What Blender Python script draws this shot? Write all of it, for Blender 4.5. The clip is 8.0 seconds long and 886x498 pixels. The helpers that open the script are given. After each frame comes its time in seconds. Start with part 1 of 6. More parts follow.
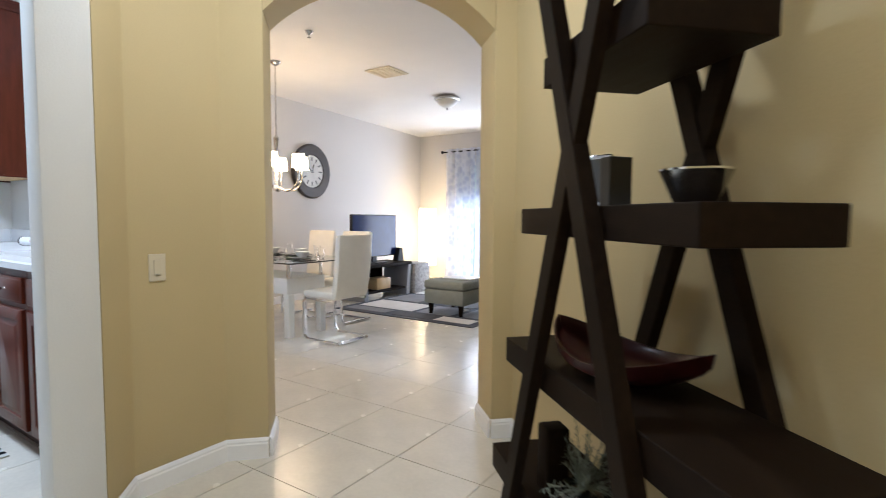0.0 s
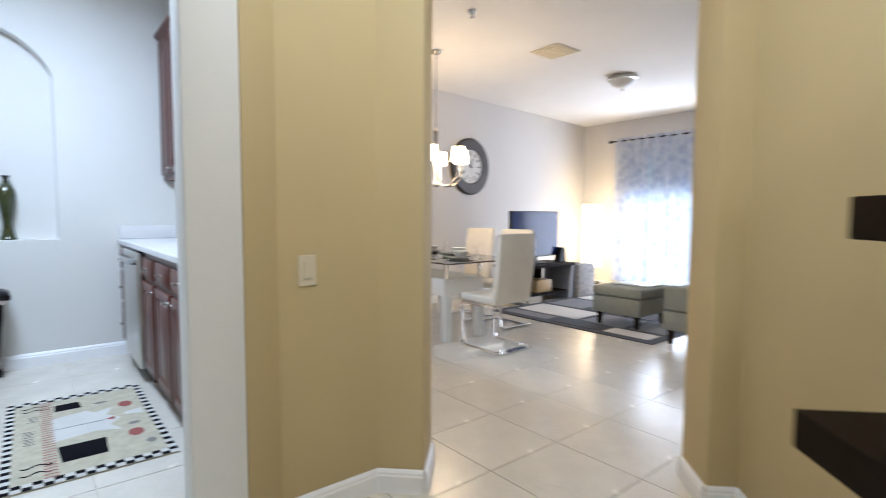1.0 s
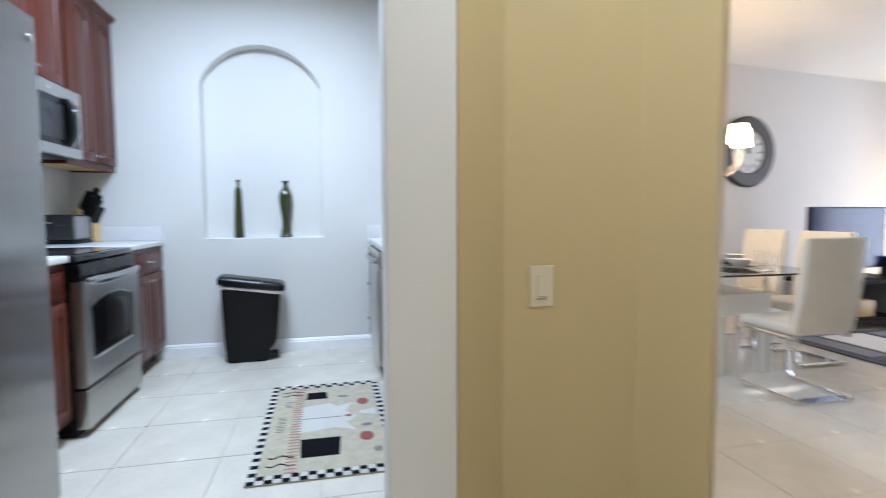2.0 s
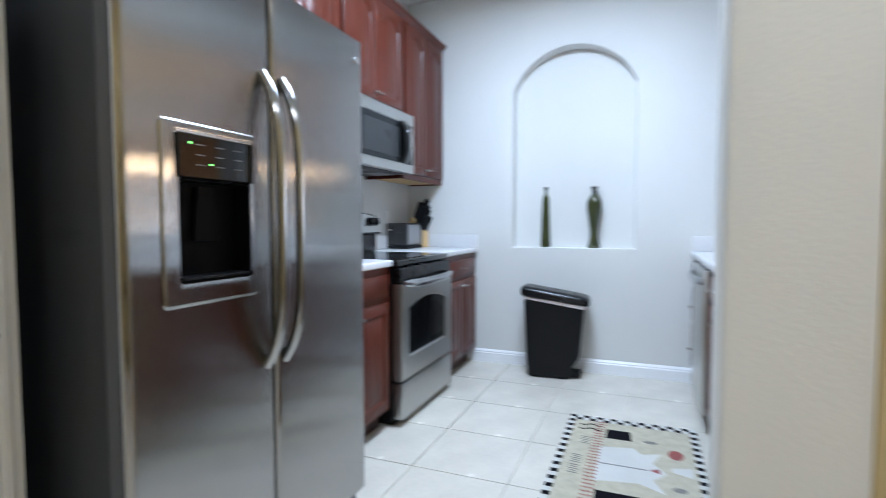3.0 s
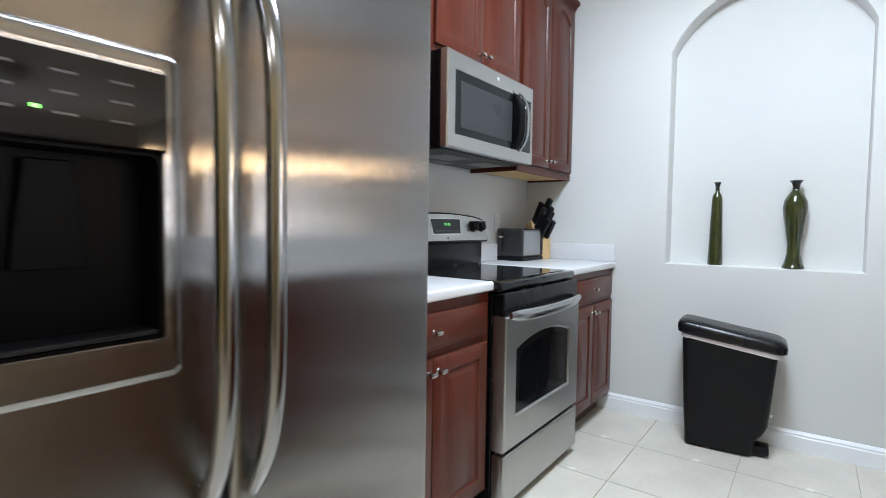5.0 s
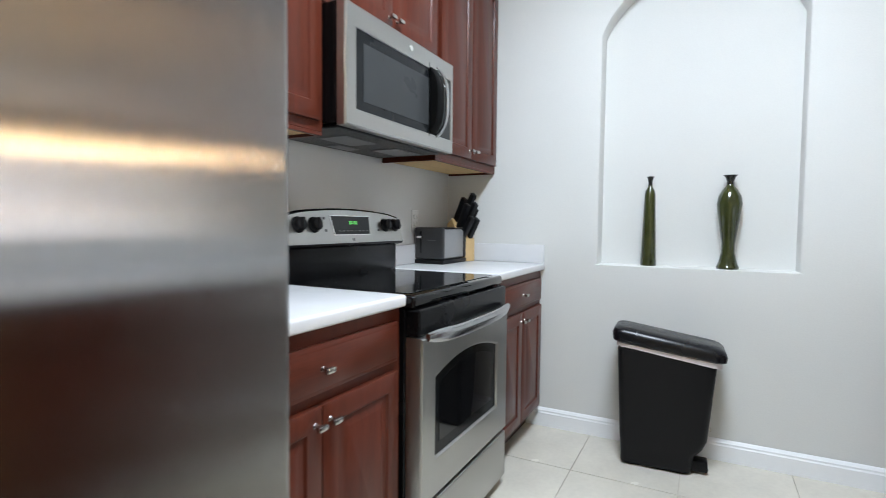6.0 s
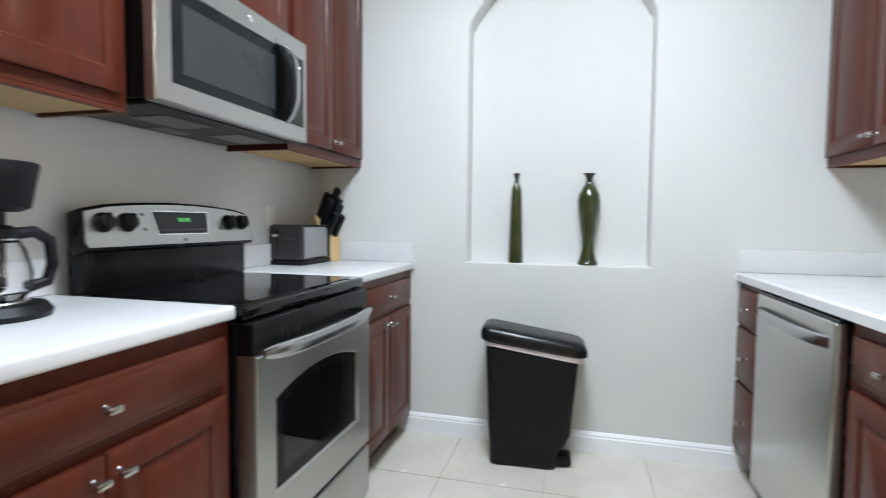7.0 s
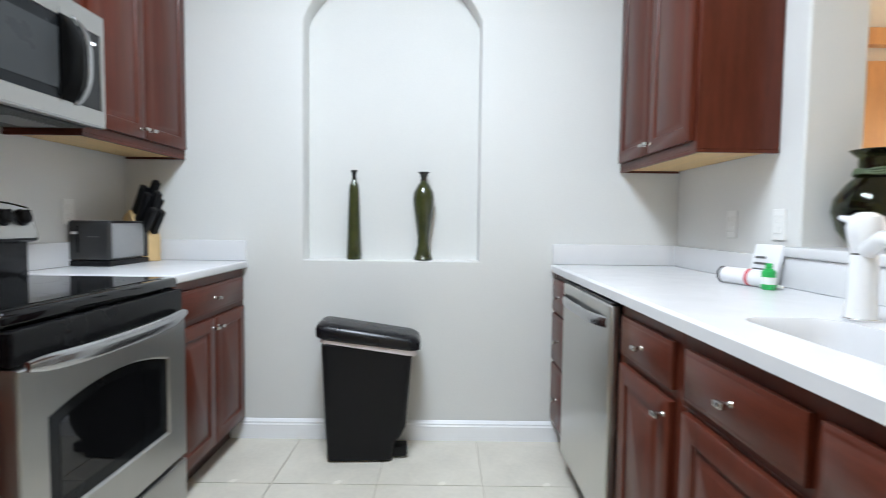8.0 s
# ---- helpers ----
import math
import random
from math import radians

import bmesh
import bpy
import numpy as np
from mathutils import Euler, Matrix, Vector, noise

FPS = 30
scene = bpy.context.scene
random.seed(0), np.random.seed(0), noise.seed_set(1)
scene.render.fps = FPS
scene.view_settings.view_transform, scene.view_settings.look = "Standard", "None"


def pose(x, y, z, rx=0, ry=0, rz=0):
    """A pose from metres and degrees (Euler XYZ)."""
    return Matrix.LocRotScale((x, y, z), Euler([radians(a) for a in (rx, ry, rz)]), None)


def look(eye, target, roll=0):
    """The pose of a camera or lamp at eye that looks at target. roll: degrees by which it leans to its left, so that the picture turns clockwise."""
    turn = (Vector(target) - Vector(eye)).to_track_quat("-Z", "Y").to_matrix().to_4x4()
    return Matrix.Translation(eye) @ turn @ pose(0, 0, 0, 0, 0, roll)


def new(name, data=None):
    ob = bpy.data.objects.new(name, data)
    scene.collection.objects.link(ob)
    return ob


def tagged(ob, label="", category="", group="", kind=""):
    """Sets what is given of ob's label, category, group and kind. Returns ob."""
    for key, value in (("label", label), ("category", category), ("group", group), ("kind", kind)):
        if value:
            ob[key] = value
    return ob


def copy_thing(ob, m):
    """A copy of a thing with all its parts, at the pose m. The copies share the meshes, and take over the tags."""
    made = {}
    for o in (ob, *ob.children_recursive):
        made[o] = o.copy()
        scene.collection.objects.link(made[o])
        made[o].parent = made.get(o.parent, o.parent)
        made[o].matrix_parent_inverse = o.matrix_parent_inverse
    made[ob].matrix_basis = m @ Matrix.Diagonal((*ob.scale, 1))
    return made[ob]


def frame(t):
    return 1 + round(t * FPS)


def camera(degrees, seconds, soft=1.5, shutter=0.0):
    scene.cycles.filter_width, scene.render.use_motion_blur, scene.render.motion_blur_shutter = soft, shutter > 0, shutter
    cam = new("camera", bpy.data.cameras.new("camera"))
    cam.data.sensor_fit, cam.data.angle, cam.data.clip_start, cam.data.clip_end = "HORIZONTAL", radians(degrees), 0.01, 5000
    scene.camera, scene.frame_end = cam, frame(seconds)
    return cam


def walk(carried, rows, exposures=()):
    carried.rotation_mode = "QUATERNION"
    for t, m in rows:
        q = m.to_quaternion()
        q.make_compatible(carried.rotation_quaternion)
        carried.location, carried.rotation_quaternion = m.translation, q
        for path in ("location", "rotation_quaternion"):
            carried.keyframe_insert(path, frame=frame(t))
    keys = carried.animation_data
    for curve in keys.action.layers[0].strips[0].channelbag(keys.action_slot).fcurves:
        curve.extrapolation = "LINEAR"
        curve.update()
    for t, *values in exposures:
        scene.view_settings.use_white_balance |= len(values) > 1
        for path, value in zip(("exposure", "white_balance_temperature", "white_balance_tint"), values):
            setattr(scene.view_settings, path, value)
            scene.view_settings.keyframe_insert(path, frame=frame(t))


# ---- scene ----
cam = camera(82.59, 8.0, soft=0.65, shutter=0.5)
PATH = [
    (0, 1.2930, -0.1386, 1.1590, 33.418, -3.523, -0.35),
    (0.5, 1.1282, 0.0147, 1.1594, 39.821, -3.657, -0.22),
    (1, 0.8947, 0.1659, 1.1538, 50.649, -3.923, -0.25),
    (2.5, 0.2242, 0.4162, 1.1425, 93.481, -3.515, 0.347),
    (3, 0.0442, 0.4162, 1.1430, 111.923, -2.890, 0.096),
    (3.5, -0.1359, 0.3900, 1.1531, 126.073, -2.669, -0.518),
    (4, -0.3218, 0.3428, 1.1584, 129.855, -2.645, -0.782),
    (5.5, -0.9077, 0.0138, 1.1620, 122.224, -2.751, -0.695),
    (6, -1.0876, -0.0514, 1.1636, 117.612, -2.800, -0.565),
    (6.5, -1.2289, -0.0761, 1.1646, 112.902, -2.855, -0.504),
    (7, -1.2857, -0.0136, 1.1683, 104.811, -3.086, -0.552),
    (7.5, -1.2980, 0.0651, 1.1611, 97.352, -2.900, -0.674),
    (8, -1.2922, 0.1521, 1.1600, 90.058, -3.079, -0.704),
]
walk(cam, [(t, pose(x, y, z, 90 + pitch, roll, yaw)) for t, x, y, z, yaw, pitch, roll in PATH],
     exposures=[(0.0, 0.0, 5600, 10), (1.2, 0.0, 5550, 10), (2.5, 0.0, 5580, 10), (3.0, 0.0, 5500, 10), (4.2, 0.0, 5750, 10), (5.5, 0.0, 6300, 10), (8.0, 0.0, 6350, 10)])

# ---- world and lights ----
world = bpy.data.worlds.new("sky")
scene.world = world
world.use_nodes = True
_nt = world.node_tree
_sky = _nt.nodes.new("ShaderNodeTexSky")
_sky.sky_type, _sky.sun_disc = "NISHITA", False
_sky.sun_elevation, _sky.sun_rotation = radians(40), radians(160)
_nt.links.new(_sky.outputs[0], _nt.nodes["Background"].inputs[0])
_nt.nodes["Background"].inputs[1].default_value = 0.12
sun = new("sun", bpy.data.lights.new("sun", "SUN"))
sun.data.energy, sun.data.angle, sun.data.color = 3.0, radians(0.5), (1.0, 0.95, 0.88)
sun.matrix_world = look((10, -30, 25), (-3, 0, 0))


def area(name, m, sx, sy, watts, color):
    la = bpy.data.lights.new(name, "AREA")
    la.shape, la.size, la.size_y, la.energy, la.color = "RECTANGLE", sx, sy, watts, color
    ob = new(name, la)
    ob.matrix_world = m
    return ob


def bulb(name, p, watts, color, r=0.03):
    la = bpy.data.lights.new(name, "POINT")
    la.energy, la.color, la.shadow_soft_size = watts, color, r
    ob = new(name, la)
    ob.location = p
    return ob


COOL, WARM = (0.80, 0.90, 1.0), (1.0, 0.62, 0.30)
KITCHEN_CEIL, LIVING_CEIL = 3.0, 2.74
area("kitchen_ceiling_light_lamp", pose(-2.3, -0.1, KITCHEN_CEIL - 0.075), 1.15, 0.55, 87, COOL)
area("window_daylight", pose(-2.5, 7.74, 1.2, -90, 0, 0), 1.6, 2.0, 66, (0.95, 0.95, 0.98))
area("window_daylight_low", pose(-2.9, 8.04, 0.76, -90, 0, 0), 1.8, 1.45, 27, (0.84, 0.92, 1.0))
# two unseen lamps without fixtures, added to brighten the hall walls
area("hall_fill_lamp", pose(0.12, 1.00, 2.70), 0.14, 0.14, 18.0, (1.0, 0.98, 0.94))
area("entry_fill_lamp", pose(1.75, -0.30, 2.70), 0.18, 0.18, 17.0, (1.0, 0.98, 0.94))


# ---- materials ----
def nodes_of(name):
    m = bpy.data.materials.new(name)
    m.use_nodes = True
    n = m.node_tree
    return m, n, n.nodes["Principled BSDF"]


def socket(b, key, value):
    b.inputs[key].default_value = value


def surface(name, color, rough=0.5, spec=0.5, metal=0.0, vary=0.08, scale=6.0, fine=60.0, bump=0.05, stretch=(1, 1, 1),
            spread=0.0, coat=0.0, rough_vary=0.08, detail_vary=0.5):
    """A painted, plastic, stone or metal surface: two scales of variation, bump, uneven gloss."""
    m, n, b = nodes_of(name)
    tc = n.nodes.new("ShaderNodeTexCoord")
    mp = n.nodes.new("ShaderNodeMapping")
    mp.inputs["Scale"].default_value = stretch
    n.links.new(tc.outputs["Object"], mp.inputs[0])
    big, small = n.nodes.new("ShaderNodeTexNoise"), n.nodes.new("ShaderNodeTexNoise")
    big.inputs["Scale"].default_value, small.inputs["Scale"].default_value = scale, fine
    big.inputs["Detail"].default_value = small.inputs["Detail"].default_value = 4
    for q in (big, small):
        n.links.new(mp.outputs[0], q.inputs["Vector"])
    mix = n.nodes.new("ShaderNodeMath")
    mix.operation = "MULTIPLY_ADD"
    n.links.new(small.outputs[0], mix.inputs[0])
    mix.inputs[1].default_value = detail_vary
    n.links.new(big.outputs[0], mix.inputs[2])
    ramp = n.nodes.new("ShaderNodeValToRGB")
    c = Vector(color)
    lo, hi = c * (1 - vary), c * (1 + vary)
    ramp.color_ramp.elements[0].position, ramp.color_ramp.elements[1].position = 0.45, 1.05
    ramp.color_ramp.elements[0].color = (*lo, 1)
    ramp.color_ramp.elements[1].color = (*[min(1, v) for v in hi], 1)
    n.links.new(mix.outputs[0], ramp.inputs[0])
    out = ramp.outputs[0]
    if spread:
        oi = n.nodes.new("ShaderNodeObjectInfo")
        mr = n.nodes.new("ShaderNodeMapRange")
        mr.inputs["To Min"].default_value, mr.inputs["To Max"].default_value = 1 - spread, 1 + spread
        n.links.new(oi.outputs["Random"], mr.inputs[0])
        hsv = n.nodes.new("ShaderNodeHueSaturation")
        n.links.new(mr.outputs[0], hsv.inputs["Value"])
        n.links.new(out, hsv.inputs["Color"])
        out = hsv.outputs[0]
    n.links.new(out, b.inputs["Base Color"])
    rr = n.nodes.new("ShaderNodeMapRange")
    rr.inputs["To Min"].default_value, rr.inputs["To Max"].default_value = max(0.02, rough - rough_vary), min(1, rough + rough_vary)
    n.links.new(big.outputs[0], rr.inputs[0])
    n.links.new(rr.outputs[0], b.inputs["Roughness"])
    socket(b, "Metallic", metal)
    socket(b, "Specular IOR Level", spec)
    socket(b, "Coat Weight", coat)
    socket(b, "Coat Roughness", 0.12)
    if bump:
        bp = n.nodes.new("ShaderNodeBump")
        bp.inputs["Strength"].default_value, bp.inputs["Distance"].default_value = bump, 0.004
        n.links.new(small.outputs[0], bp.inputs["Height"])
        n.links.new(bp.outputs[0], b.inputs["Normal"])
    return m


def glow(name, color, strength, base=(0.9, 0.9, 0.9)):
    m, n, b = nodes_of(name)
    socket(b, "Base Color", (*base, 1))
    socket(b, "Emission Color", (*color, 1))
    socket(b, "Emission Strength", strength)
    socket(b, "Roughness", 0.6)
    return m


def glass(name, color=(1, 1, 1), rough=0.02, ior=1.45):
    m, n, b = nodes_of(name)
    socket(b, "Base Color", (*color, 1))
    socket(b, "Roughness", rough)
    socket(b, "Transmission Weight", 1.0)
    socket(b, "IOR", ior)
    return m


def brushed(name, color, rough=0.3, aniso=0.8, axis=(1, 0, 0), streak=(220, 220, 1.5), bump=0.02, comb=0.0):
    """Brushed steel: a fine upright grain; comb tilts each scratch sideways and draws reflections out along axis."""
    m, n, b = nodes_of(name)
    tc, mp, no = (n.nodes.new(k) for k in ("ShaderNodeTexCoord", "ShaderNodeMapping", "ShaderNodeTexNoise"))
    mp.inputs["Scale"].default_value = streak
    no.inputs["Scale"].default_value, no.inputs["Detail"].default_value = 4.0, 3
    n.links.new(tc.outputs["Object"], mp.inputs[0])
    n.links.new(mp.outputs[0], no.inputs["Vector"])
    ramp = n.nodes.new("ShaderNodeValToRGB")
    c = Vector(color)
    ramp.color_ramp.elements[0].color = (*(c * 0.9), 1)
    ramp.color_ramp.elements[1].color = (*(c * 1.08), 1)
    n.links.new(no.outputs[0], ramp.inputs[0])
    n.links.new(ramp.outputs[0], b.inputs["Base Color"])
    socket(b, "Metallic", 1.0)
    socket(b, "Roughness", rough)
    socket(b, "Anisotropic", aniso)
    cx = n.nodes.new("ShaderNodeCombineXYZ")
    for i in range(3):
        cx.inputs[i].default_value = axis[i]
    n.links.new(cx.outputs[0], b.inputs["Tangent"])
    if comb:
        geo, wn, sep, two, sub = (n.nodes.new(k) for k in ("ShaderNodeNewGeometry", "ShaderNodeTexWhiteNoise", "ShaderNodeSeparateColor", "ShaderNodeMath", "ShaderNodeMath"))
        scl, add, unit = (n.nodes.new("ShaderNodeVectorMath") for k in range(3))
        two.operation, sub.operation, scl.operation, add.operation, unit.operation = "ADD", "MULTIPLY_ADD", "SCALE", "ADD", "NORMALIZE"
        n.links.new(tc.outputs["Object"], wn.inputs["Vector"])
        n.links.new(wn.outputs["Color"], sep.inputs[0])
        n.links.new(sep.outputs[0], two.inputs[0])
        n.links.new(sep.outputs[1], two.inputs[1])
        sub.inputs[1].default_value, sub.inputs[2].default_value = comb, -comb
        n.links.new(two.outputs[0], sub.inputs[0])
        n.links.new(cx.outputs[0], scl.inputs[0])
        n.links.new(sub.outputs[0], scl.inputs["Scale"])
        n.links.new(geo.outputs["Normal"], add.inputs[0])
        n.links.new(scl.outputs[0], add.inputs[1])
        n.links.new(add.outputs[0], unit.inputs[0])
        n.links.new(unit.outputs[0], b.inputs["Normal"])
    elif bump:
        bp = n.nodes.new("ShaderNodeBump")
        bp.inputs["Strength"].default_value, bp.inputs["Distance"].default_value = bump, 0.001
        n.links.new(no.outputs[0], bp.inputs["Height"])
        n.links.new(bp.outputs[0], b.inputs["Normal"])
    return m


M_KWALL = surface("kitchen_wall_paint", (0.72, 0.72, 0.70), 0.75, vary=0.03, scale=1.5, fine=140, bump=0.16)
M_HWALL = surface("hall_wall_paint", (0.588, 0.479, 0.262), 0.75, vary=0.04, scale=1.5, fine=140, bump=0.16)
M_LWALL = surface("living_wall_paint", (0.66, 0.64, 0.62), 0.75, vary=0.03, scale=1.2, fine=120, bump=0.12)
M_CEIL = surface("ceiling_paint", (0.80, 0.78, 0.75), 0.85, vary=0.03, scale=2, fine=160, bump=0.25)
M_TRIM = surface("white_trim_paint", (0.91, 0.92, 0.94), 0.35, vary=0.02, scale=4, fine=40, bump=0.02)
# casing colour is darkened to hold the refrigerator's shade
M_CASING = surface("shaded_casing_paint", (0.60, 0.565, 0.50), 0.4, vary=0.03, scale=4, fine=40, bump=0.02)
M_TILE = surface("floor_tile_ceramic", (0.69, 0.65, 0.565), 0.24, vary=0.08, scale=5, fine=45, bump=0.03, spread=0.025, rough_vary=0.1)
M_GROUT = surface("tile_grout", (0.56, 0.51, 0.43), 0.85, vary=0.12, scale=9, fine=200, bump=0.2)
M_WOOD = surface("cherry_cabinet_wood", (0.090, 0.0200, 0.0103), 0.34, spec=0.22, vary=0.24, scale=7, fine=40, bump=0.03, stretch=(5, 5, 0.6), coat=0.10, spread=0.05)
M_WOODH = surface("cherry_cabinet_wood_across", (0.090, 0.0200, 0.0103), 0.34, spec=0.22, vary=0.24, scale=7, fine=40, bump=0.03, stretch=(0.6, 5, 5), coat=0.10, spread=0.05)
M_KICK = surface("dark_toe_kick", (0.05, 0.02, 0.013), 0.6, vary=0.2)
M_MAPLE = surface("pale_cabinet_underside", (0.62, 0.42, 0.19), 0.5, vary=0.12, scale=6, fine=60, stretch=(0.6, 5, 5))
M_COUNTER = surface("white_solid_worktop", (0.73, 0.73, 0.74), 0.24, spec=0.4, vary=0.015, scale=12, fine=220, bump=0.01, coat=0.05, rough_vary=0.02)
M_STEEL = brushed("brushed_stainless_steel", (0.355, 0.346, 0.337), 0.10, 0.5, comb=0.36)
M_STEELH = brushed("brushed_stainless_bar", (0.46, 0.465, 0.475), 0.20, 0.2)
M_STEELF = brushed("brushed_stainless_long_bar", (0.36, 0.36, 0.36), 0.16, 0.2)
M_STEELX = brushed("brushed_stainless_front", (0.46, 0.46, 0.445), 0.30, 0.7)
M_STEELD = brushed("pale_brushed_stainless", (0.64, 0.64, 0.625), 0.34, 0.7)
M_CHROME = surface("polished_chrome", (0.80, 0.80, 0.80), 0.10, metal=1.0, vary=0.03, bump=0.0, rough_vary=0.03)
M_NICKEL = surface("satin_nickel", (0.50, 0.49, 0.47), 0.25, metal=1.0, vary=0.05, bump=0.0)
M_BLACK = surface("black_enamel", (0.006, 0.006, 0.0065), 0.26, spec=0.22, vary=0.2, bump=0.0)
M_BGLASS = surface("black_glass", (0.004, 0.004, 0.0045), 0.03, spec=0.4, vary=0.1, bump=0.0, rough_vary=0.01)
M_WINDOW = surface("tinted_oven_glass", (0.010, 0.011, 0.012), 0.08, spec=0.14, vary=0.1, bump=0.0)
M_MESH = surface("perforated_door_screen", (0.040, 0.042, 0.043), 0.30, spec=0.10, vary=0.1, fine=400, bump=0.0)
M_PANEL = surface("dark_touch_panel", (0.006, 0.006, 0.006), 0.06, spec=0.5, vary=0.1, bump=0.0, rough_vary=0.02)
M_HOLLOW = surface("matt_black_hollow", (0.003, 0.003, 0.003), 0.35, spec=0.05, vary=0.2, bump=0.0)
M_SATIN = surface("satin_grey_steel", (0.21, 0.21, 0.21), 0.42, metal=0.2, vary=0.05, bump=0.0)
M_FSIDE = surface("textured_black_side", (0.020, 0.021, 0.023), 0.45, vary=0.2, fine=300, bump=0.3)
M_EDGE = surface("dark_grey_door_edge", (0.055, 0.056, 0.058), 0.40, vary=0.15, fine=300, bump=0.1)
M_PLASTIC = surface("black_plastic", (0.005, 0.005, 0.006), 0.45, spec=0.25, vary=0.2, fine=250, bump=0.06)
M_LID = surface("glossy_black_lid", (0.006, 0.006, 0.008), 0.27, spec=0.35, vary=0.2, fine=250, bump=0.05)
M_BAG = surface("white_bin_bag", (0.78, 0.72, 0.72), 0.4, vary=0.06, fine=30, bump=0.3)
M_GREEN = surface("olive_green_glaze", (0.036, 0.043, 0.012), 0.12, vary=0.35, scale=9, fine=40, bump=0.02, coat=0.6)
M_VBLACK = surface("dark_glaze_rim", (0.012, 0.014, 0.012), 0.2, vary=0.2, bump=0.0, coat=0.4)
M_BLOCK = surface("beech_knife_block", (0.58, 0.40, 0.19), 0.45, vary=0.14, stretch=(4, 4, 0.7))
M_WHITE = surface("white_plastic", (0.82, 0.82, 0.80), 0.3, vary=0.02, bump=0.0)
M_OFFWHITE = surface("almond_switch_plastic", (0.68, 0.61, 0.46), 0.3, vary=0.02, bump=0.0)
M_ENAMEL = surface("white_enamel", (0.86, 0.86, 0.86), 0.12, vary=0.01, bump=0.0, coat=0.3)
M_GLASS = glass("clear_glass")
M_GREENGLASS = glass("dark_green_glass", (0.10, 0.13, 0.03), 0.05)
M_ESPRESSO = surface("espresso_stained_wood", (0.0112, 0.0066, 0.0037), 0.55, spec=0.06, vary=0.35, scale=8, fine=60, bump=0.05, stretch=(1, 6, 6))
M_BOWL = surface("dark_red_lacquer", (0.030, 0.0042, 0.0042), 0.38, spec=0.2, vary=0.25, scale=12, bump=0.02, coat=0.12)
M_BLED = glow("green_led", (0.25, 1.0, 0.15), 3.5, (0.1, 0.3, 0.1))
M_DIGIT = glow("green_clock_digits", (0.2, 1.0, 0.2), 0.55, (0.05, 0.2, 0.05))
M_WLED = glow("white_display", (0.8, 0.9, 1.0), 2.5)
M_RING = surface("faint_burner_print", (0.014, 0.014, 0.014), 0.12, bump=0.0)
M_PRINT = surface("grey_print", (0.10, 0.10, 0.10), 0.5, bump=0.0)
M_LEAF = surface("dusty_green_leaves", (0.07, 0.10, 0.05), 0.6, vary=0.4, scale=20)
M_SPRIG = surface("silvery_green_needles", (0.15, 0.17, 0.13), 0.55, vary=0.35, scale=30)


# ---- building helpers ----
def mesh_of(name, bm, material, smooth=False):
    me = bpy.data.meshes.new(name)
    bm.normal_update()
    bm.to_mesh(me)
    bm.free()
    for q in (material if isinstance(material, (list, tuple)) else [material]):
        me.materials.append(q)
    if smooth:
        for p in me.polygons:
            p.use_smooth = True
        me.set_sharp_from_angle(angle=radians(38))
    return me


def part(name, bm, material, parent=None, label="", smooth=False, m=None):
    ob = new(name, mesh_of(name, bm, material, smooth))
    if parent is not None:
        ob.parent = parent
    if m is not None:
        ob.matrix_basis = m
    if label:
        tagged(ob, label)
    return ob


def thing(name, m, label, category, group=""):
    ob = new(name)
    ob.empty_display_size = 0.1
    ob.matrix_basis = m
    return tagged(ob, label, category, group)


def box(lo, hi, bevel=0.0, seg=2, bm=None):
    """A box between two corners, with rounded edges."""
    one = bmesh.new()
    lo, hi = Vector(lo), Vector(hi)
    bmesh.ops.create_cube(one, size=1.0)
    for v in one.verts:
        v.co = Vector([(lo[i] + hi[i]) / 2 + v.co[i] * (hi[i] - lo[i]) for i in range(3)])
    if bevel:
        bmesh.ops.bevel(one, geom=one.edges[:], offset=bevel, segments=seg, affect="EDGES", profile=0.5)
    if bm is None:
        return one
    return merge(bm, one)


def merge(bm, other, m=None):
    me = bpy.data.meshes.new("tmp")
    if m is not None:
        other.transform(m)
    other.to_mesh(me)
    other.free()
    bm.from_mesh(me)
    bpy.data.meshes.remove(me)
    return bm


def lathe(profile, n=28, bm=None):
    """A turned body from (radius, height) pairs."""
    bm = bm or bmesh.new()
    rings = []
    for r, z in profile:
        rings.append([bm.verts.new((r * math.cos(2 * math.pi * k / n), r * math.sin(2 * math.pi * k / n), z)) for k in range(n)])
    for a, b in zip(rings, rings[1:]):
        for k in range(n):
            bm.faces.new((a[k], a[(k + 1) % n], b[(k + 1) % n], b[k]))
    bm.faces.new(list(reversed(rings[0])))
    bm.faces.new(rings[-1])
    return bm


def tube(points, r, n=10, bm=None):
    """A round bar along a line of points; r is one radius or one for each point."""
    bm = bm or bmesh.new()
    pts = [Vector(p) for p in points]
    rr = r if isinstance(r, (list, tuple)) else [r] * len(pts)
    rings, up = [], None
    for i, p in enumerate(pts):
        d = (pts[min(i + 1, len(pts) - 1)] - pts[max(i - 1, 0)]).normalized()
        if up is None:
            up = d.orthogonal().normalized()
        up = (up - d * up.dot(d)).normalized()
        side = d.cross(up)
        rings.append([bm.verts.new(p + (up * math.cos(2 * math.pi * k / n) + side * math.sin(2 * math.pi * k / n)) * rr[i]) for k in range(n)])
    for a, b in zip(rings, rings[1:]):
        for k in range(n):
            bm.faces.new((a[k], a[(k + 1) % n], b[(k + 1) % n], b[k]))
    bm.faces.new(list(reversed(rings[0])))
    bm.faces.new(rings[-1])
    return bm


